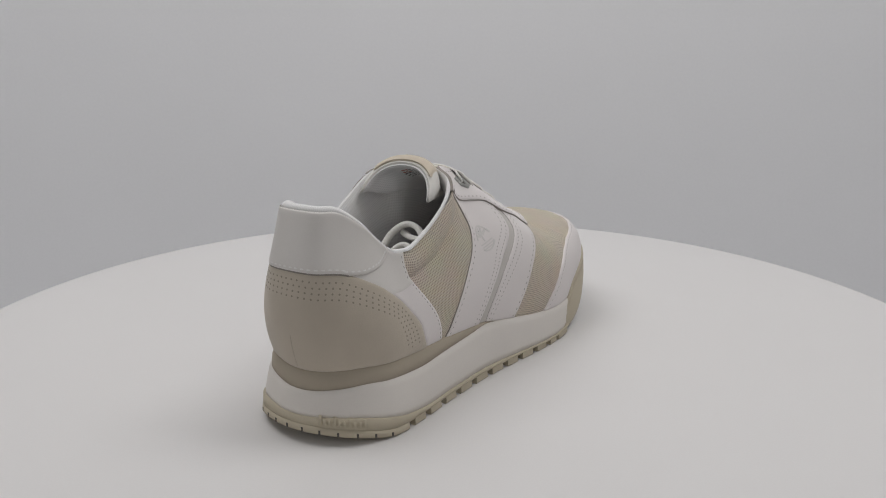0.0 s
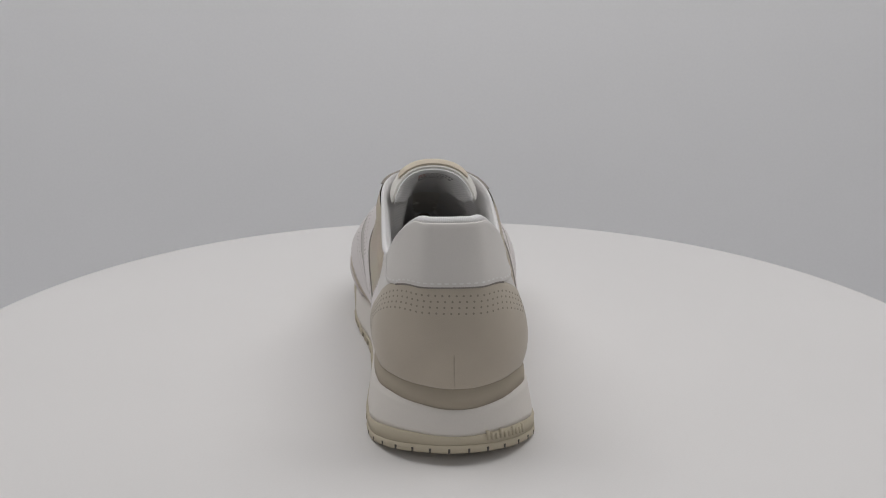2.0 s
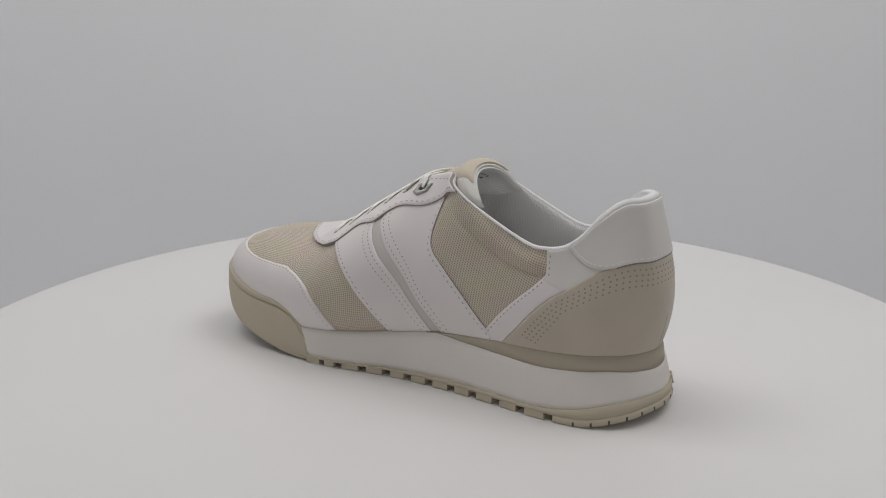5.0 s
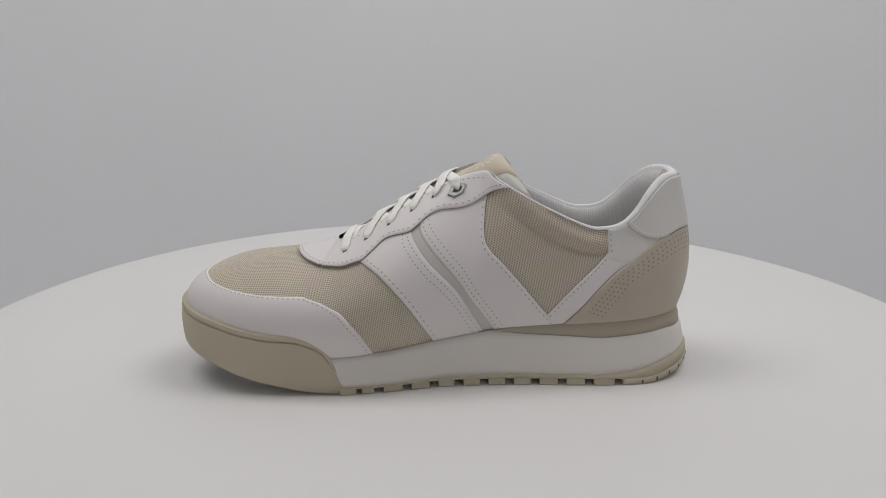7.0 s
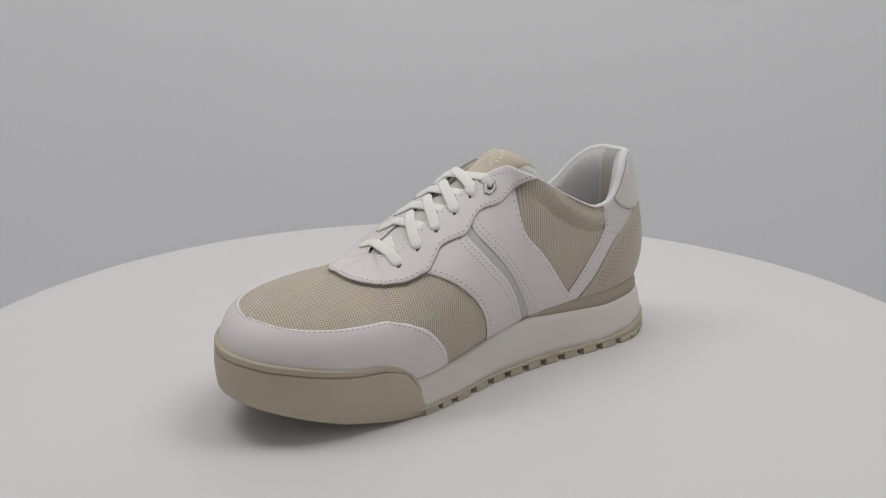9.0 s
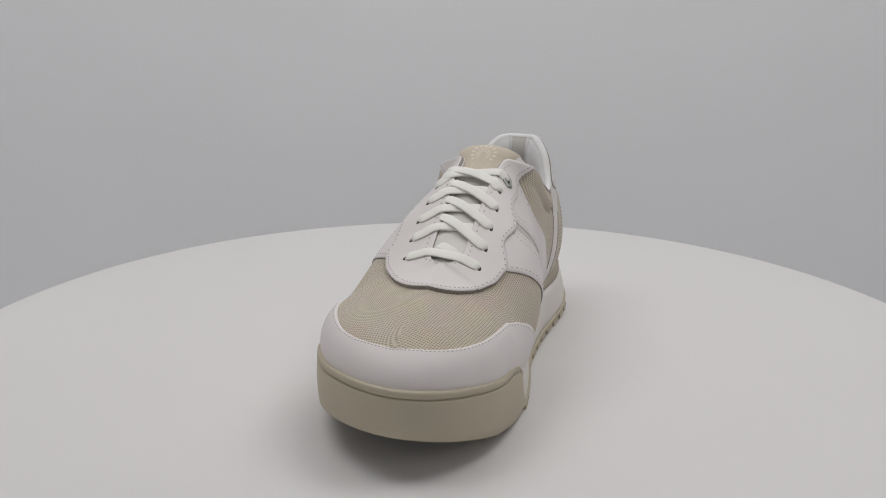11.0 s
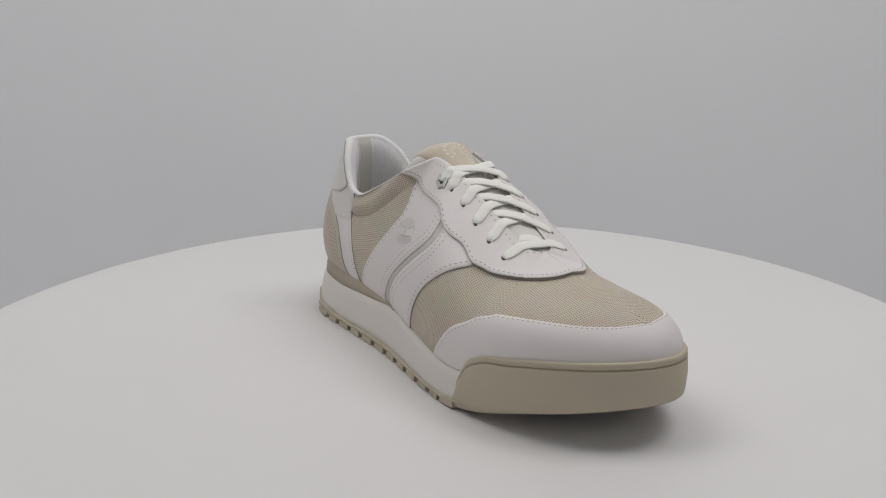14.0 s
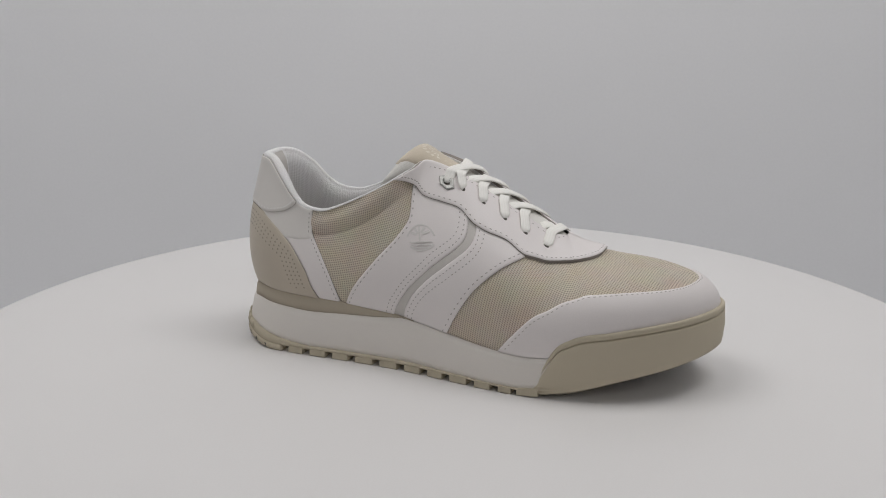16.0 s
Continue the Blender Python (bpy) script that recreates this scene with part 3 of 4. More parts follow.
def shoe_panels(root):
    cap = panel("toe_cap", [CAP, [CAP[-1], (1.2, 0.0), (1.0, 0.0), (0.8, 0.0), CAP[0]]], 1.3, M_LEATHER, root, "white smooth leather toe cap", M_LEATHER)
    dash_row("stitching", inset(CAP, -2.0), 1.28, M_SOFT_STITCH, cap, 1.7, 0.6, 2.9, label="pale taupe stitch row")
    for s in (1, -1):
        side_panels(root, s)
    for line in (EYESTAY_R, EYESTAY_L):
        s = 1 if line[0][0] > 0 else -1
        stay = panel("eyestay", [line, [line[-1], (s * 0.72, 1.0), (s * 0.65, 1.0), (s * 0.58, 1.0), (s * 0.5, 1.0), line[0]]], 2.5, M_LEATHER, root, "white leather eyestay with laces",
                     M_EDGE, lambda q, v: v > 0.995 and abs(q) > 0.70)
        dash_row("stitching", inset(line, 2.0 * s), 2.48, M_STITCH, stay, pitch=3.0, label="taupe stitch row")
        dash_row("stitching", [(s * 0.48, 0.955), (s * 0.53, 0.965), (s * 0.6, 0.962), (s * 0.66, 0.955), (s * 0.695, 0.955), (s * 0.712, 0.985)], 2.48, M_STITCH, stay, pitch=3.0, label="taupe stitch row")
    right, left = STRIP_REAR[1], STRIP_REAR[-1]
    counter = panel("heel_counter", [right, HEEL_LINE, left[::-1], [left[0], (-0.15, 0.0), (0.0, 0.0), (0.15, 0.0), right[0]]], 1.6, M_SUEDE, root, "tan suede heel counter with perforations", M_EDGE)
    spots = []
    crown = right[1:-1] + HEEL_LINE[1:-1] + left[::-1][1:-1]
    for k, mm in enumerate((5.4, 8.4, 11.4, 14.4)):
        line = np.array(inset(crown, mm)) * (QMM, VMM)
        n = int(sum(np.linalg.norm(np.diff(line, axis=0), axis=1)) / 3.4)
        row = spline(line, n)
        spots += [tuple(p / (QMM, VMM)) for p in row[k % 2:] if p[1] / VMM > 0.06]
    # each hole is a thin dot in the shade's colour
    disc_dots("punched_pattern", spots, 1.6, 0.55, M_PUNCH_SHADE, counter, "rows of punched holes, their shade put in as darker dots")
    dash_row("seam", [(0.001, 0.02), (0.0, 0.10), (0.0, 0.2)], 1.6, M_FOX, counter, 2.4, 0.7, 1.2)
    r, l = TAB_EDGE[1], TAB_EDGE[-1]
    tab = panel("heel_tab", [r, [r[-1], (0.1, 1.0), (0.0, 1.0), (-0.1, 1.0), l[-1]], l[::-1], [l[0], (-0.05, 0.605), (0.0, 0.612), (0.05, 0.605), r[0]]], 2.2, M_TAB, root, "pale smooth leather heel tab", M_EDGE)
    under = [(-0.10, 0.592), (-0.05, 0.602), (0.0, 0.609), (0.05, 0.602), (0.094, 0.592)]
    panel("tab_seam", [under, [under[-1], (0.094, 0.612)], shifted(under, 0, 0.02)[::-1], [(-0.10, 0.612), under[0]]], 2.1, M_EDGE, tab, "dark seam under the heel tab")
    for t, k in ((r, 1), (l, -1)):
        dash_row("stitching", inset(t[:-1], 2.0 * k), 2.22, M_PALE_STITCH, tab, 2.1, 0.8, 3.4, 0.2, label="white stitch row")
    dash_row("stitching", [(-0.09, 0.628), (-0.05, 0.635), (0.0, 0.64), (0.05, 0.635), (0.085, 0.628)], 2.22, M_PALE_STITCH, tab, 2.1, 0.8, 3.4, 0.2, label="white stitch row")


def emblem(root):
    """Round pressed mark on the outer strap: a ring with plain bars."""
    q0, v0 = 0.461, 0.528
    e = 0.01
    step_q = np.linalg.norm(upper(np.array([q0 + e]), np.array([v0])) - upper(np.array([q0 - e]), np.array([v0]))) / (2 * e)
    step_v = np.linalg.norm(upper(np.array([q0]), np.array([v0 + e])) - upper(np.array([q0]), np.array([v0 - e]))) / (2 * e)
    verts, faces = [], []

    def bar(x0, y0, x1, y1, w):
        d = np.array([x1 - x0, y1 - y0])
        d = d / np.linalg.norm(d)
        o = np.array([-d[1], d[0]]) * w / 2
        k = len(verts)
        for z in (-0.2, 0.22):
            for x, y in ((x0 - o[0], y0 - o[1]), (x0 + o[0], y0 + o[1]), (x1 + o[0], y1 + o[1]), (x1 - o[0], y1 - o[1])):
                c = upper(np.array([q0 + x / step_q]), np.array([v0 + y / step_v]), np.array([1.2 + z]))[0]
                verts.append(metres(c))
        faces.extend([tuple(k + m for m in f) for f in ((4, 5, 6, 7), (0, 1, 5, 4), (1, 2, 6, 5), (2, 3, 7, 6), (3, 0, 4, 7))])

    for m in range(28):
        c0, c1 = 2 * math.pi * m / 28, 2 * math.pi * (m + 1) / 28
        if 0.6 < (m / 28) < 0.92 or 0.02 < (m / 28) < 0.45:
            bar(8 * math.cos(c0), 8 * math.sin(c0), 8 * math.cos(c1), 8 * math.sin(c1), 1.0)
    for y in (-2.2, -4.2, -6.0):
        h = math.sqrt(max(1, 60 - y * y)) * 0.9
        bar(-h, y, h, y, 0.7)
    bar(0, -2, 0, 4, 1.2)
    for c in (30, 60, 90, 120, 150):
        bar(2 * math.cos(radians(c)), 1 + 2 * math.sin(radians(c)), 6.6 * math.cos(radians(c)), 1 + 6 * math.sin(radians(c)), 1.4)
    part("emblem", mesh_object("emblem", verts, faces, M_EMBOSS, smooth=False), root, "round pressed emblem")


# ---- collar, inside and tongue ----
def lining_point(q, w):
    """Inner face: w 0 at the top line's outer edge, over a padded roll, to 1 at the insole."""
    q = np.asarray(q, float)
    t = upper(q, np.ones_like(q), np.full(q.shape, 0.0))
    e = 0.004
    d = upper(q + e, np.ones_like(q)) - upper(q - e, np.ones_like(q))
    n = np.stack([-d[..., 1], d[..., 0], np.zeros_like(q)], -1)
    n /= np.maximum(np.linalg.norm(n, axis=-1), 1e-9)[..., None]
    p, rn = rim(q / 2)
    flip = np.sign((n[..., :2] * rn).sum(-1))
    n = n * np.where(flip == 0, 1, flip)[..., None]
    a = np.abs(q)
    r = smooth_interp(a, [0, 0.12, 0.24, 0.8], [3.0, 2.8, 1.7, 1.7]) * np.clip((0.462 - a) / 0.06, 0.16, 1)
    pad = 1.5 + smooth_interp(a, [0, 0.12, 0.25, 0.42, 0.8], [9.0, 8.0, 5.0, 2.5, 0.5])
    up = np.array([0, 0, 1.0])
    end = np.concatenate([p - rn * 9, np.full(q.shape + (1,), 48.0) - 14 * np.clip((p[..., 0:1] - 90) / 80, 0, 1)], -1)
    if w < 0.3:
        c = math.pi * (w / 0.3)
        return t + n * (1.6 * r / 4.0 - (r - r * math.cos(c)))[..., None] + up * (r * 0.85 * math.sin(c))[..., None] * 1.0
    k = (w - 0.3) / 0.7
    start = t + n * (1.6 * r / 4.0 - 2 * r)[..., None]
    belly = start - n * pad[..., None] - up * (r * 3.2)[..., None]
    return (1 - k) ** 2 * start + 2 * k * (1 - k) * belly + k * k * end


def shoe_lining(root):
    qs = np.linspace(-0.76, 0.76, 260)
    ws = np.r_[np.linspace(0, 0.3, 10), np.linspace(0.34, 1, 16)]
    grid_pts = np.stack([metres(lining_point(qs, w)) for w in ws], 1)
    nv = len(ws)
    verts = grid_pts.reshape(-1, 3)
    faces = [(i * nv + j, (i + 1) * nv + j, (i + 1) * nv + j + 1, i * nv + j + 1) for i in range(len(qs) - 1) for j in range(nv - 1)]
    uv = np.array([(q * 300, w * 80) for q in qs for w in ws])
    lining = part("collar_lining", mesh_object("collar_lining", verts, faces, M_LINING, uv), root, "padded white fabric collar lining")
    # grey strip down the inside of the heel
    sq = np.linspace(-0.022, 0.022, 8)
    sw = np.linspace(0.27, 0.8, 14)
    g2 = np.stack([lining_point(sq, w) + np.array([0.3, 0, 0.1]) for w in sw], 1)
    g3 = g2 - np.array([1.2, 0, 0.3])
    k, m = len(sq), len(sw)
    verts = np.vstack([metres(g2).reshape(-1, 3), metres(g3).reshape(-1, 3)])
    faces = [(i * m + j, (i + 1) * m + j, (i + 1) * m + j + 1, i * m + j + 1) for i in range(k - 1) for j in range(m - 1)]
    part("heel_strip_inside", mesh_object("heel_strip_inside", verts, faces, M_PIPE), lining, "grey strip inside the heel")
    # insole
    us = np.linspace(0, 1, 120, endpoint=False)
    p, n = rim(us)
    p = p - n * 7
    z = 47.5 - 14 * np.clip((p[:, 0] - 90) / 80, 0, 1)
    loop = np.concatenate([p, z[:, None]], 1)
    low = loop - np.array([0, 0, 3.0])
    verts = np.vstack([metres(loop), metres(low)])
    faces = [(i, i + 1, (119 - i) % 120, (120 - i) % 120) for i in range(1, 59)] + [(0, 1, 119), (59, 60, 61)]
    faces += [(i, (i + 1) % 120, 120 + (i + 1) % 120, 120 + i) for i in range(120)]
    part("insole", mesh_object("insole", verts, faces, M_INSOLE), root, "grey insole inside the shoe")


def tongue_point(a, b, depth):
    """a: 0 throat to 1 top; b: -1..1 across; depth: millimetres below the outer face."""
    line = [(217, 4, 74), (206, 4, 80.3), (196, 4, 86.2), (176, 4, 97.8), (156, 4, 109), (138, 4, 118.8), (126, 4, 125), (117, 4, 129.5), (110, 4, 130)]
    c = spline(line, 200)
    f = np.clip(np.asarray(a, float), 0, 1) * 199
    i = np.minimum(f.astype(int), 198)
    t = (f - i)[..., None]
    p = c[i] * (1 - t) + c[i + 1] * t
    wide = smooth_interp(a, [0, 0.3, 0.72, 0.84, 0.93, 1], [12, 13, 14, 18.5, 25, 26.5])
    drop = smooth_interp(a, [0, 0.5, 0.72, 0.86, 1], [3, 6, 11, 17, 20])
    lean = smooth_interp(a, [0, 0.6, 0.75, 0.88, 1], [0, 1, 6, 12, 14])
    thick = smooth_interp(a, [0, 0.6, 0.85, 1], [2.0, 2.6, 6.4, 7.6])
    b = np.asarray(b, float)
    x = p[..., 0] - lean * b ** 2
    y = p[..., 1] + wide * np.sin(b * 1.35) / math.sin(1.35)
    z = p[..., 2] - drop * np.abs(b) ** 2.2
    nrm = np.stack([np.full_like(b, 0.50), 0.75 * np.sin(b * 1.2), 0.86 - 0.25 * b ** 2], -1)
    nrm /= np.linalg.norm(nrm, axis=-1)[..., None]
    return np.stack([x, y, z], -1) - nrm * (thick * depth)[..., None]


def tongue_sheet(name, a0, a1, b0, b1, d_out, d_in, mat, parent, label="", na=40, nb=30):
    """A closed, round-edged pad between two depths of the tongue."""
    A, B = np.meshgrid(np.linspace(a0, a1, na), np.linspace(b0, b1, nb), indexing="ij")
    sa = np.minimum((A - a0), (a1 - A)) / (a1 - a0) * na / 3
    sb = np.minimum((B - b0), (b1 - B)) / (b1 - b0) * nb / 3
    e = np.sqrt(1 - (1 - np.clip(np.minimum(sa, sb), 0, 1)) ** 2)
    mid, half = (d_out + d_in) / 2, (d_in - d_out) / 2
    top = metres(tongue_point(A, B, mid - half * e)).reshape(-1, 3)
    low = metres(tongue_point(A, B, mid + half * e)).reshape(-1, 3)
    n = na * nb
    quad = [(i * nb + j, (i + 1) * nb + j, (i + 1) * nb + j + 1, i * nb + j + 1) for i in range(na - 1) for j in range(nb - 1)]
    verts = np.vstack([top, low])
    uv = np.vstack([np.stack([B * 24, A * 120], -1).reshape(-1, 2)] * 2)
    return part(name, mesh_object(name, verts, quad + [tuple(n + k for k in f[::-1]) for f in quad], mat, uv), parent, label)


def shoe_tongue(root):
    body = tongue_sheet("tongue", 0.0, 0.985, -1, 1, 0.0, 1.0, M_TONGUE, root, "padded white fabric tongue", 60, 36)
    tongue_sheet("tongue_patch", 0.70, 0.988, -0.66, 0.66, -0.07, 0.5, M_PATCH, body, "tan suede patch on the tongue", 30, 26)
    tongue_sheet("tongue_lining", 0.40, 0.982, -0.98, 0.98, 0.45, 1.06, M_LINING, body, "white fabric lining of the tongue", 40, 30)
    # pale mark on the patch
    verts, faces = [], []
    for k in range(11):
        c = radians(-20 + 22 * k)
        for r0, r1 in ((0.05, 0.12), (0.15, 0.20)):
            i = len(verts)
            for r, s in ((r0, -0.10), (r0, 0.10), (r1, 0.08), (r1, -0.08)):
                verts.append(metres(tongue_point(np.array(0.87 + r * 0.45 * math.sin(c + s)), np.array(r * 1.35 * math.cos(c + s)), np.array(-0.085))))
            faces.append((i, i + 1, i + 2, i + 3))
    for y in (-0.06, -0.09):
        i = len(verts)
        for a, b in ((y, -0.2), (y, 0.2), (y - 0.015, 0.2), (y - 0.015, -0.2)):
            verts.append(metres(tongue_point(np.array(0.87 + a), np.array(b), np.array(-0.085))))
        faces.append((i, i + 1, i + 2, i + 3))
    part("patch_mark", mesh_object("patch_mark", verts, faces, M_PALE, smooth=False), body, "pale printed mark")
    # unreadable print inside, as bars: dark lines and a red patch beside them
    rng = random.Random(4)

    def print_rows(name, blocks, mat, label):
        verts, faces = [], []
        for b_lo, b_hi, a_top, rows, height in blocks:
            for row in range(rows):
                b = b_lo
                while b < b_hi:
                    w = rng.uniform(0.03, 0.09)
                    a = a_top - 0.026 * row
                    i = len(verts)
                    for da, db in ((0, 0), (0, w), (-height, w), (-height, 0)):
                        verts.append(metres(tongue_point(np.array(a + da), np.array(b + db), np.array(1.075))))
                    faces.append((i, i + 1, i + 2, i + 3))
                    b += w + 0.03
        part(name, mesh_object(name, verts, faces, mat, smooth=False), body, label)

    print_rows("label_print", ((-0.5, 0.1, 0.91, 2, 0.012), (-0.35, 0.42, 0.858, 3, 0.012)), M_MARK, "small dark printed label")
    print_rows("label_patch", ((0.16, 0.34, 0.905, 2, 0.018),), M_RED, "small faded red print")


# ---- laces ----
HOLES = {1: [(0.518, 0.885), (0.543, 0.881), (0.576, 0.862), (0.61, 0.836), (0.643, 0.824), (0.678, 0.818)],
    -1: [(-0.518, 0.9), (-0.553, 0.912), (-0.585, 0.887), (-0.62, 0.874), (-0.655, 0.855), (-0.69, 0.843)]}


def ribbon(name, path, parent, width=6.3, thick=1.35, label=""):
    """A flat woven lace along a path of points in millimetres."""
    c = spline(path, 46)
    up = np.array([0.46, 0.0, 0.89])
    verts, uv, k = [], [], 12
    for i, p in enumerate(c):
        t = c[min(i + 1, 45)] - c[max(i - 1, 0)]
        t /= np.linalg.norm(t)
        w = np.cross(up, t)
        w /= np.linalg.norm(w)
        n = np.cross(t, w)
        g = min(1.0, 0.5 + 0.14 * min(i, 45 - i))
        for m in range(k):
            a = 2 * math.pi * m / k
            ca, sa = math.cos(a), math.sin(a)
            verts.append(metres(p + w * width / 2 * g * math.copysign(abs(ca) ** 0.6, ca) + n * thick / 2 * math.copysign(abs(sa) ** 0.6, sa)))
            uv.append((i * 1.1, m * 1.2))
    faces = [(i * k + m, (i + 1) * k + m, (i + 1) * k + (m + 1) % k, i * k + (m + 1) % k) for i in range(45) for m in range(k)]
    faces += [tuple(range(k)), tuple(range(45 * k, 46 * k))]
    return part(name, mesh_object(name, verts, faces, M_LACE, uv), parent, label)


def shoe_laces(root):
    def at(s, k, lift):
        q, v = HOLES[s][k]
        return upper(np.array([q]), np.array([v]), np.array([lift]))[0]

    def edge(s, q, lift):
        return upper(np.array([s * q]), np.array([1.0]), np.array([lift]))[0]

    up = np.array([0.46, 0, 0.89])

    def on(s, q, v, lift):
        return upper(np.array([s * q]), np.array([v]), np.array([lift]))[0]

    def half(s, k, lean):
        """From a hole up to the gap's edge, lying on the eyestay."""
        q, v = abs(HOLES[s][k][0]), HOLES[s][k][1]
        return [on(s, q, v, 1.6), on(s, q - 0.15 * lean, v + 0.12 * (1 - v), 3.1), on(s, q - 0.55 * lean, v + 0.5 * (1 - v), 3.3), on(s, q - lean, 0.985, 3.2)]

    # straight bar at the throat
    r, l = half(1, 5, -0.014), half(-1, 5, -0.010)
    ribbon("lace", r + [(r[-1] + l[-1]) / 2 + up * 0.3] + l[::-1], root, label="flat white cotton lace")
    for k in (4, 3, 2):
        for s, over in ((1, 0.0), (-1, 1.9)):
            step = abs(HOLES[s][k][0]) - abs(HOLES[s][k - 1][0])
            a = half(s, k, step * 0.30 - 0.013)
            q_end = abs(HOLES[-s][k][0]) - step * 0.72 + 0.011
            b = on(-s, q_end, 1.0, 1.2)
            c = on(-s, q_end - 0.004, 0.94, 0.6)
            path = a + [(a[-1] * 0.5 + b * 0.5) + up * (0.5 + over * 0.9), b + up * (0.3 + over * 0.3), c]
            ribbon("lace", path, root, label="flat white cotton lace")
    # lowest inner crossing, seen behind the bar
    for s in (1, -1):
        a, b = edge(s, 0.697, -0.6), edge(-s, 0.674, -0.6)
        ribbon("lace", [a, a * 0.7 + b * 0.3 + up * (1.4 + (s < 0) * 1.4), a * 0.3 + b * 0.7 + up * (1.4 + (s < 0) * 1.4), b], root, label="flat white cotton lace")
    # the top cross, from each eyelet to the second hole opposite
    for s, over in ((-1, 0.0), (1, 2.0)):
        a, b = half(s, 0, -0.013), half(-s, 1, 0.0)
        a[0] = on(s, abs(HOLES[s][0][0]), HOLES[s][0][1], 2.4)
        path = a + [(a[-1] + b[-1]) / 2 + up * (0.3 + over * 0.9)] + b[::-1]
        ribbon("lace", path, root, label="flat white cotton lace")
    # loose lace end lying inside the shoe
    inside = ([(84, 15, 51), (92, 15, 66), (102, 11, 83), (108, 3, 90), (108, -6, 88), (102, -14, 79), (94, -17, 64), (88, -17, 51)],
              [(82, 9, 51), (89, 9, 62), (95, 5, 75), (99, -1, 80), (98, -7, 77), (92, -11, 64), (86, -12, 51)],
              [(112, 8, 84), (107, 0, 83), (104, -9, 83), (105, -17, 82), (109, -23, 80)])
    for path in inside:
        ribbon("lace", path, root, 5.4, 3.4, "loose white lace end inside the shoe")
    for s in (1, -1):
        # no real openings: dark discs give the holes their shade
        disc_dots("lace_hole_row", HOLES[s][1:], 2.5, 1.7, M_HOLE_SHADE, root, "row of lace holes, their shade put in as dark discs", 12, 0.08)
        # six-sided metal eyelet
        q, v = HOLES[s][0]
        p, a, b, n = surface_frame(q, v, 2.5)
        verts, rings = [], ((6.0, -0.3), (6.0, 0.6), (5.2, 1.0), (3.2, 1.0), (2.6, 0.7), (2.5, -0.3))
        for rad, z in rings:
            for m in range(6):
                c = math.pi / 3 * m + 0.5
                verts.append(metres(p + (a * math.cos(c) + b * math.sin(c)) * rad * 0.92 + n * z))
        faces = [(i * 6 + m, i * 6 + (m + 1) % 6, (i + 1) * 6 + (m + 1) % 6, (i + 1) * 6 + m) for i in range(5) for m in range(6)]
        eye = part("eyelet", mesh_object("eyelet", verts, faces, M_METAL, smooth=False), root, "six-sided nickel eyelet")
        disc_dots("hole", [HOLES[s][0]], 2.5, 2.6, M_HOLE_SHADE, eye, "eyelet hole, its shade put in as a dark disc", 12, 0.1)


# ---- sole ----
def u_at(x, side):
    """Position round the outline of a station x on one side (1 right, -1 left)."""
    us = np.linspace(0.02, 0.47, 900) if side > 0 else np.linspace(0.98, 0.53, 900)
    p, n = rim(us)
    return float(us[np.argmin(np.abs(p[:, 0] - x))])


def deep(x):
    """How far the sole's solid rim reaches in."""
    return -20 + 9 * float(np.clip((x - 215) / 40, 0, 1)) + 4 * float(np.clip((20 - x) / 20, 0, 1))


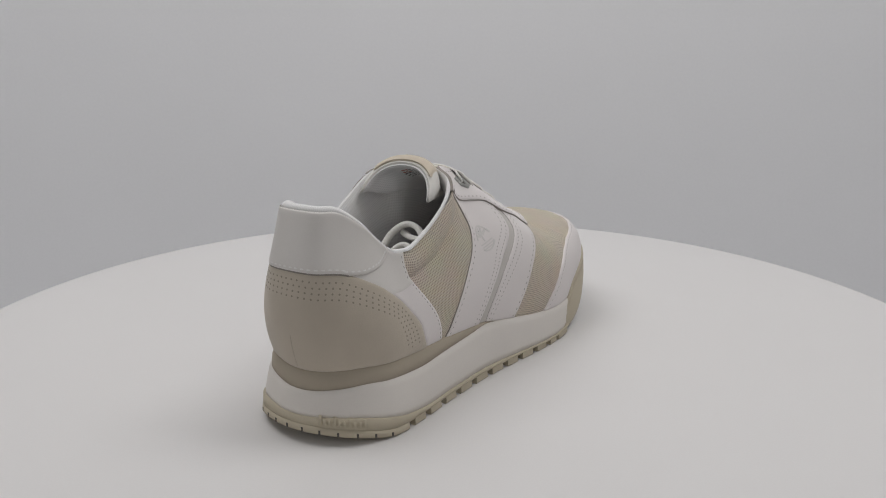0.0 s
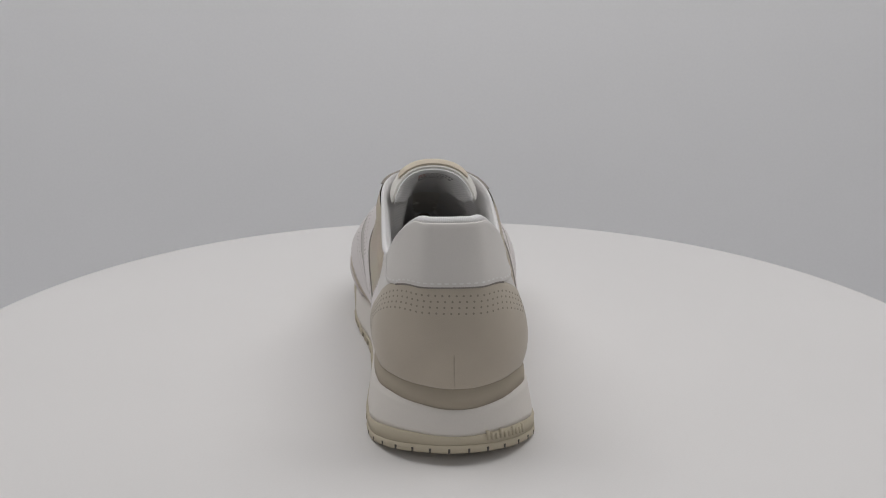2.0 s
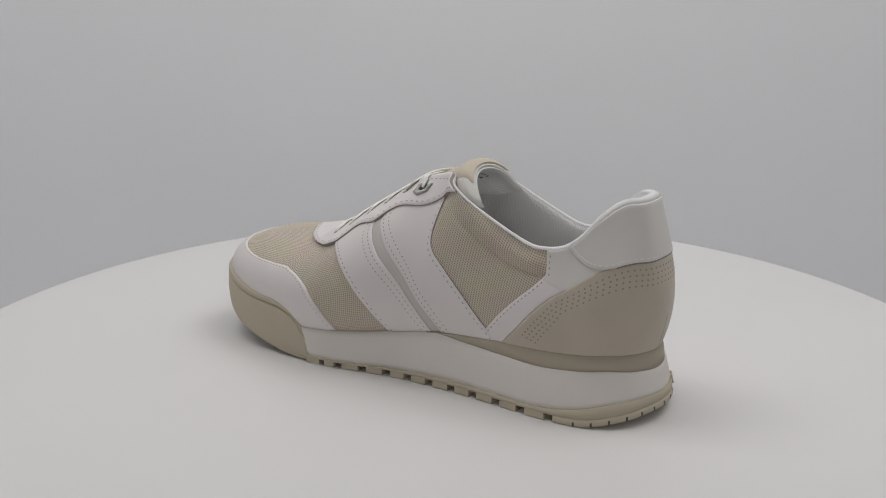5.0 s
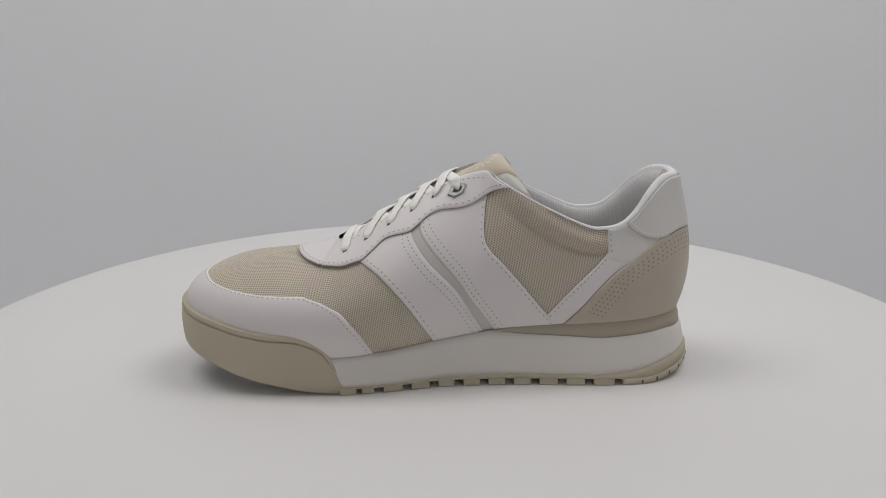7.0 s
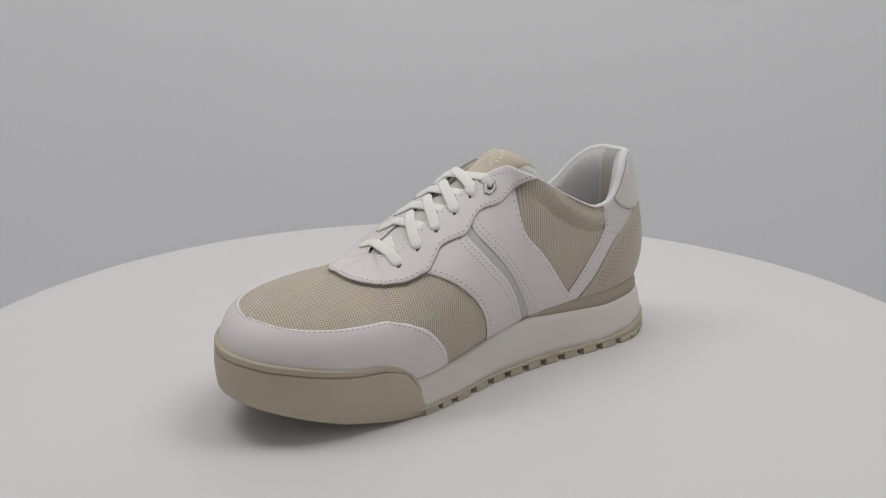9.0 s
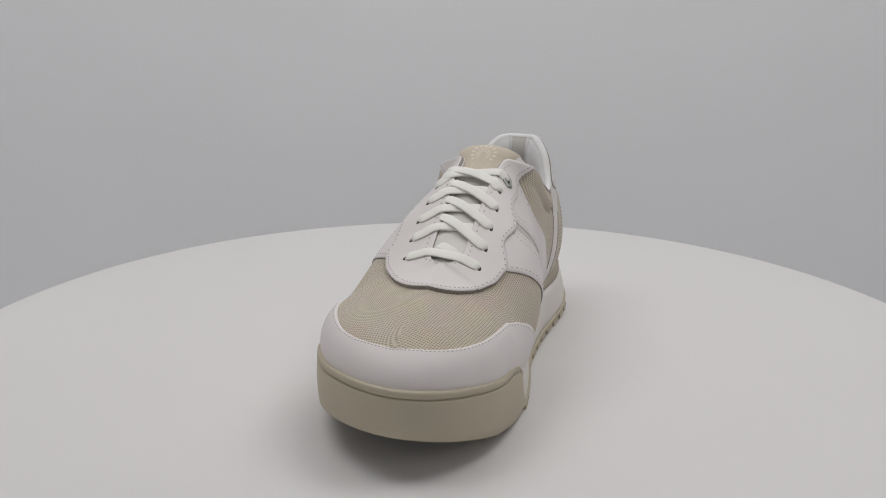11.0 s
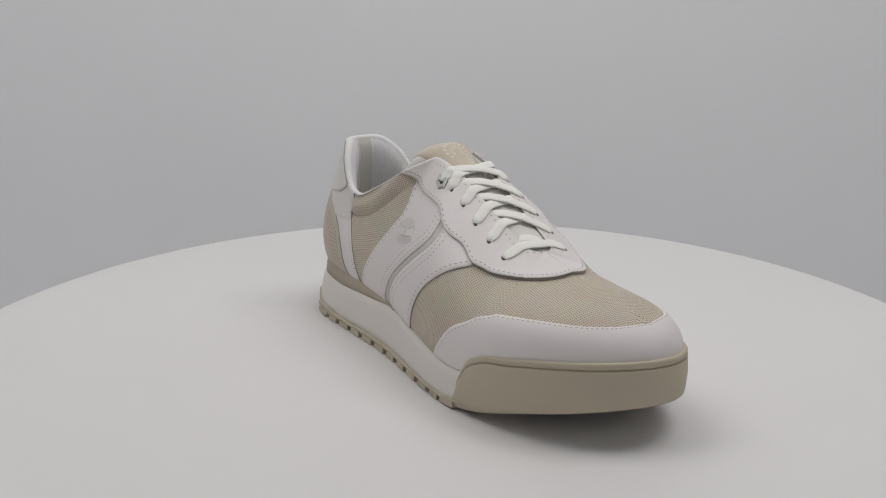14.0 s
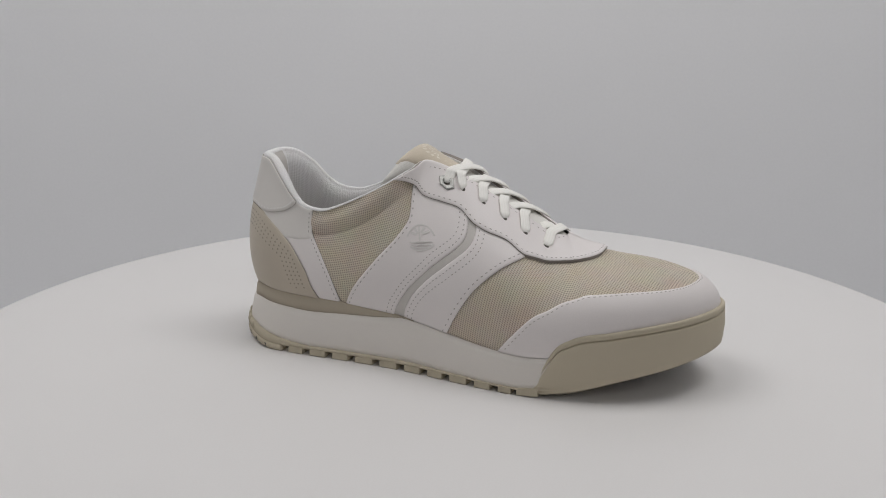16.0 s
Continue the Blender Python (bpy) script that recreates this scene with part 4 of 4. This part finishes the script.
def shoe_sole(root):
    us = np.linspace(0, 1, 240, endpoint=False)

    def mid(u, p):
        x = p[0]
        lo, hi = sole_z(x) - 0.5, fox_z(x)
        hi = max(hi, lo + 1)
        hs = np.linspace(lo, hi, 7)
        return [(deep(x), lo)] + [(wall_off(x, h) - (0.5 if k in (0, 6) else 0.0), h) for k, h in enumerate(hs)] + [(deep(x), hi)]

    part("midsole", sweep("midsole", mid, us, M_FOAM, True), root, "thick white foam midsole")

    def fox(u, p):
        x = p[0]
        lo, hi = fox_z(x) + 0.05, seam_z(x) + 0.6
        return [(-8, lo), (wall_off(x, lo) - 0.9, lo), (wall_off(x, (lo + hi) / 2) - 0.3, (lo + hi) / 2), (wall_off(x, hi) - 0.7, hi - 0.7), (wall_off(x, hi) - 1.6, hi), (-8, hi)]

    part("foxing_strip", sweep("foxing_strip", fox, np.linspace(-0.215, 0.215, 140), M_FOX), root, "tan strip between heel and midsole")

    def out(u, p):
        x = p[0]
        lo, hi = ground_z(x) + 4.0, sole_z(x)
        lo = min(lo, hi - 1)
        floor = ground_z(x) + 0.3
        return [(deep(x) - 4, floor), (deep(x) * 0.5, floor), (deep(x) * 0.5, lo), (wall_off(x, lo) + 0.4, lo), (wall_off(x, hi) + 0.9, hi - 0.5), (wall_off(x, hi) - 0.6, hi), (deep(x) - 4, hi)]

    outsole = part("outsole", sweep("outsole", out, us, M_RUBBER, True), root, "tan rubber outsole")

    def lug(u, p):
        x = p[0]
        lo, hi = ground_z(x), ground_z(x) + 4.2
        return [(-13, lo), (wall_off(x, lo) - 0.1, lo), (wall_off(x, lo) + 0.6, lo + 0.7), (wall_off(x, hi) + 0.6, hi), (-13, hi)]

    gaps = {1: [39, 54, 70, 86, 103, 120, 136, 151, 167, 182, 195], -1: [45, 62, 78, 94, 109, 124, 139, 154, 170, 186, 198]}
    for s in (1, -1):
        for a, b in zip(gaps[s][:-1], gaps[s][1:]):
            part("lug", sweep("lug", lug, np.linspace(u_at(a + 2.7, s), u_at(b - 2.7, s), 7), M_RUBBER, smooth=False), outsole)
        part("lug", sweep("lug", lug, np.linspace(u_at(gaps[s][-1] + 1.0, s), u_at(208, s), 6), M_RUBBER, smooth=False), outsole)
    part("heel_tread", sweep("heel_tread", lug, np.linspace(u_at(gaps[-1][0] - 2.7, -1) - 1, u_at(gaps[1][0] - 2.7, 1), 90), M_RUBBER), outsole)
    # slits in the heel tread: dark strips on the wall as their shade
    for u in np.linspace(-0.078, 0.072, 13):
        def slit(uu, p):
            x = p[0]
            lo = ground_z(x)
            return [(-4, lo + 0.1), (wall_off(x, lo) + 0.62, lo + 0.4), (wall_off(x, lo) + 0.72, lo + 2.6), (-4, lo + 2.6)]
        part("slit_shade", sweep("slit_shade", slit, np.linspace(u - 0.0007, u + 0.0007, 2), M_HOLE_SHADE), outsole)
    # moulded mark on the heel, as plain bars
    for k in range(10):
        u = 0.0215 + 0.0033 * k
        tall = (4.6, 3.0, 3.0, 4.4, 3.0, 3.0, 4.6, 3.0, 3.0, 4.4)[k]

        def mark(uu, p):
            x = p[0]
            lo = ground_z(x) + 6.0
            return [(2, lo), (wall_off(x, lo) + 1.35, lo), (wall_off(x, lo + tall) + 1.35, lo + tall), (2, lo + tall)]
        part("raised_bar", sweep("raised_bar", mark, np.linspace(u, u + 0.0019, 3), M_RUBBER), outsole)

    def bump(u, p):
        x = p[0]
        tooth = 1.1 if int(round(u * 1694)) % 4 < 2 else 0.0
        lo, hi = ground_z(x), bumper_z(x)
        hi = max(hi, lo + 4)
        m = lo + (hi - lo) * 0.5
        out = min(1.4, 0.6 + (hi - lo) * 0.05)
        return [(-8, lo + tooth), (-1.0 + tooth, lo + tooth), (0.4, lo + 1.6), (out - 0.5, lo + min(5, (hi - lo) * 0.3)), (out, m), (out - 0.5, hi - min(5.2, (hi - lo) * 0.4)),
                (out - 0.6, hi - 4.6), (out - 1.9, hi - 4.3), (out - 1.9, hi - 3.8), (out - 0.7, hi - 3.5), (out - 0.9, hi - 1.0), (out - 1.5, hi - 0.15), (-6, hi - 1.2)]

    part("toe_bumper", sweep("toe_bumper", bump, np.linspace(0.3165, 0.6705, 600), M_RUBBER), root, "tall tan rubber toe bumper")


def sneaker():
    root = tagged(new("sneaker"), "white leather and beige mesh running sneaker with thick sole", "shoe")
    root.location = (0, 0, TOP)
    shoe_sole(root)
    shoe_upper(root)
    shoe_lining(root)
    shoe_tongue(root)
    shoe_panels(root)
    emblem(root)
    shoe_laces(root)
    return root


booth()
TABLE = turntable()
SHOE = sneaker()


def motions():
    times = [0.5 * i for i in range(33)]
    walk(TABLE, [(t, pose(0, 0, 0, 0, 0, SPIN * t)) for t in times])
    walk(SHOE, [(t, pose(0, 0, TOP, 0, 0, START + SPIN * t)) for t in times])


motions()
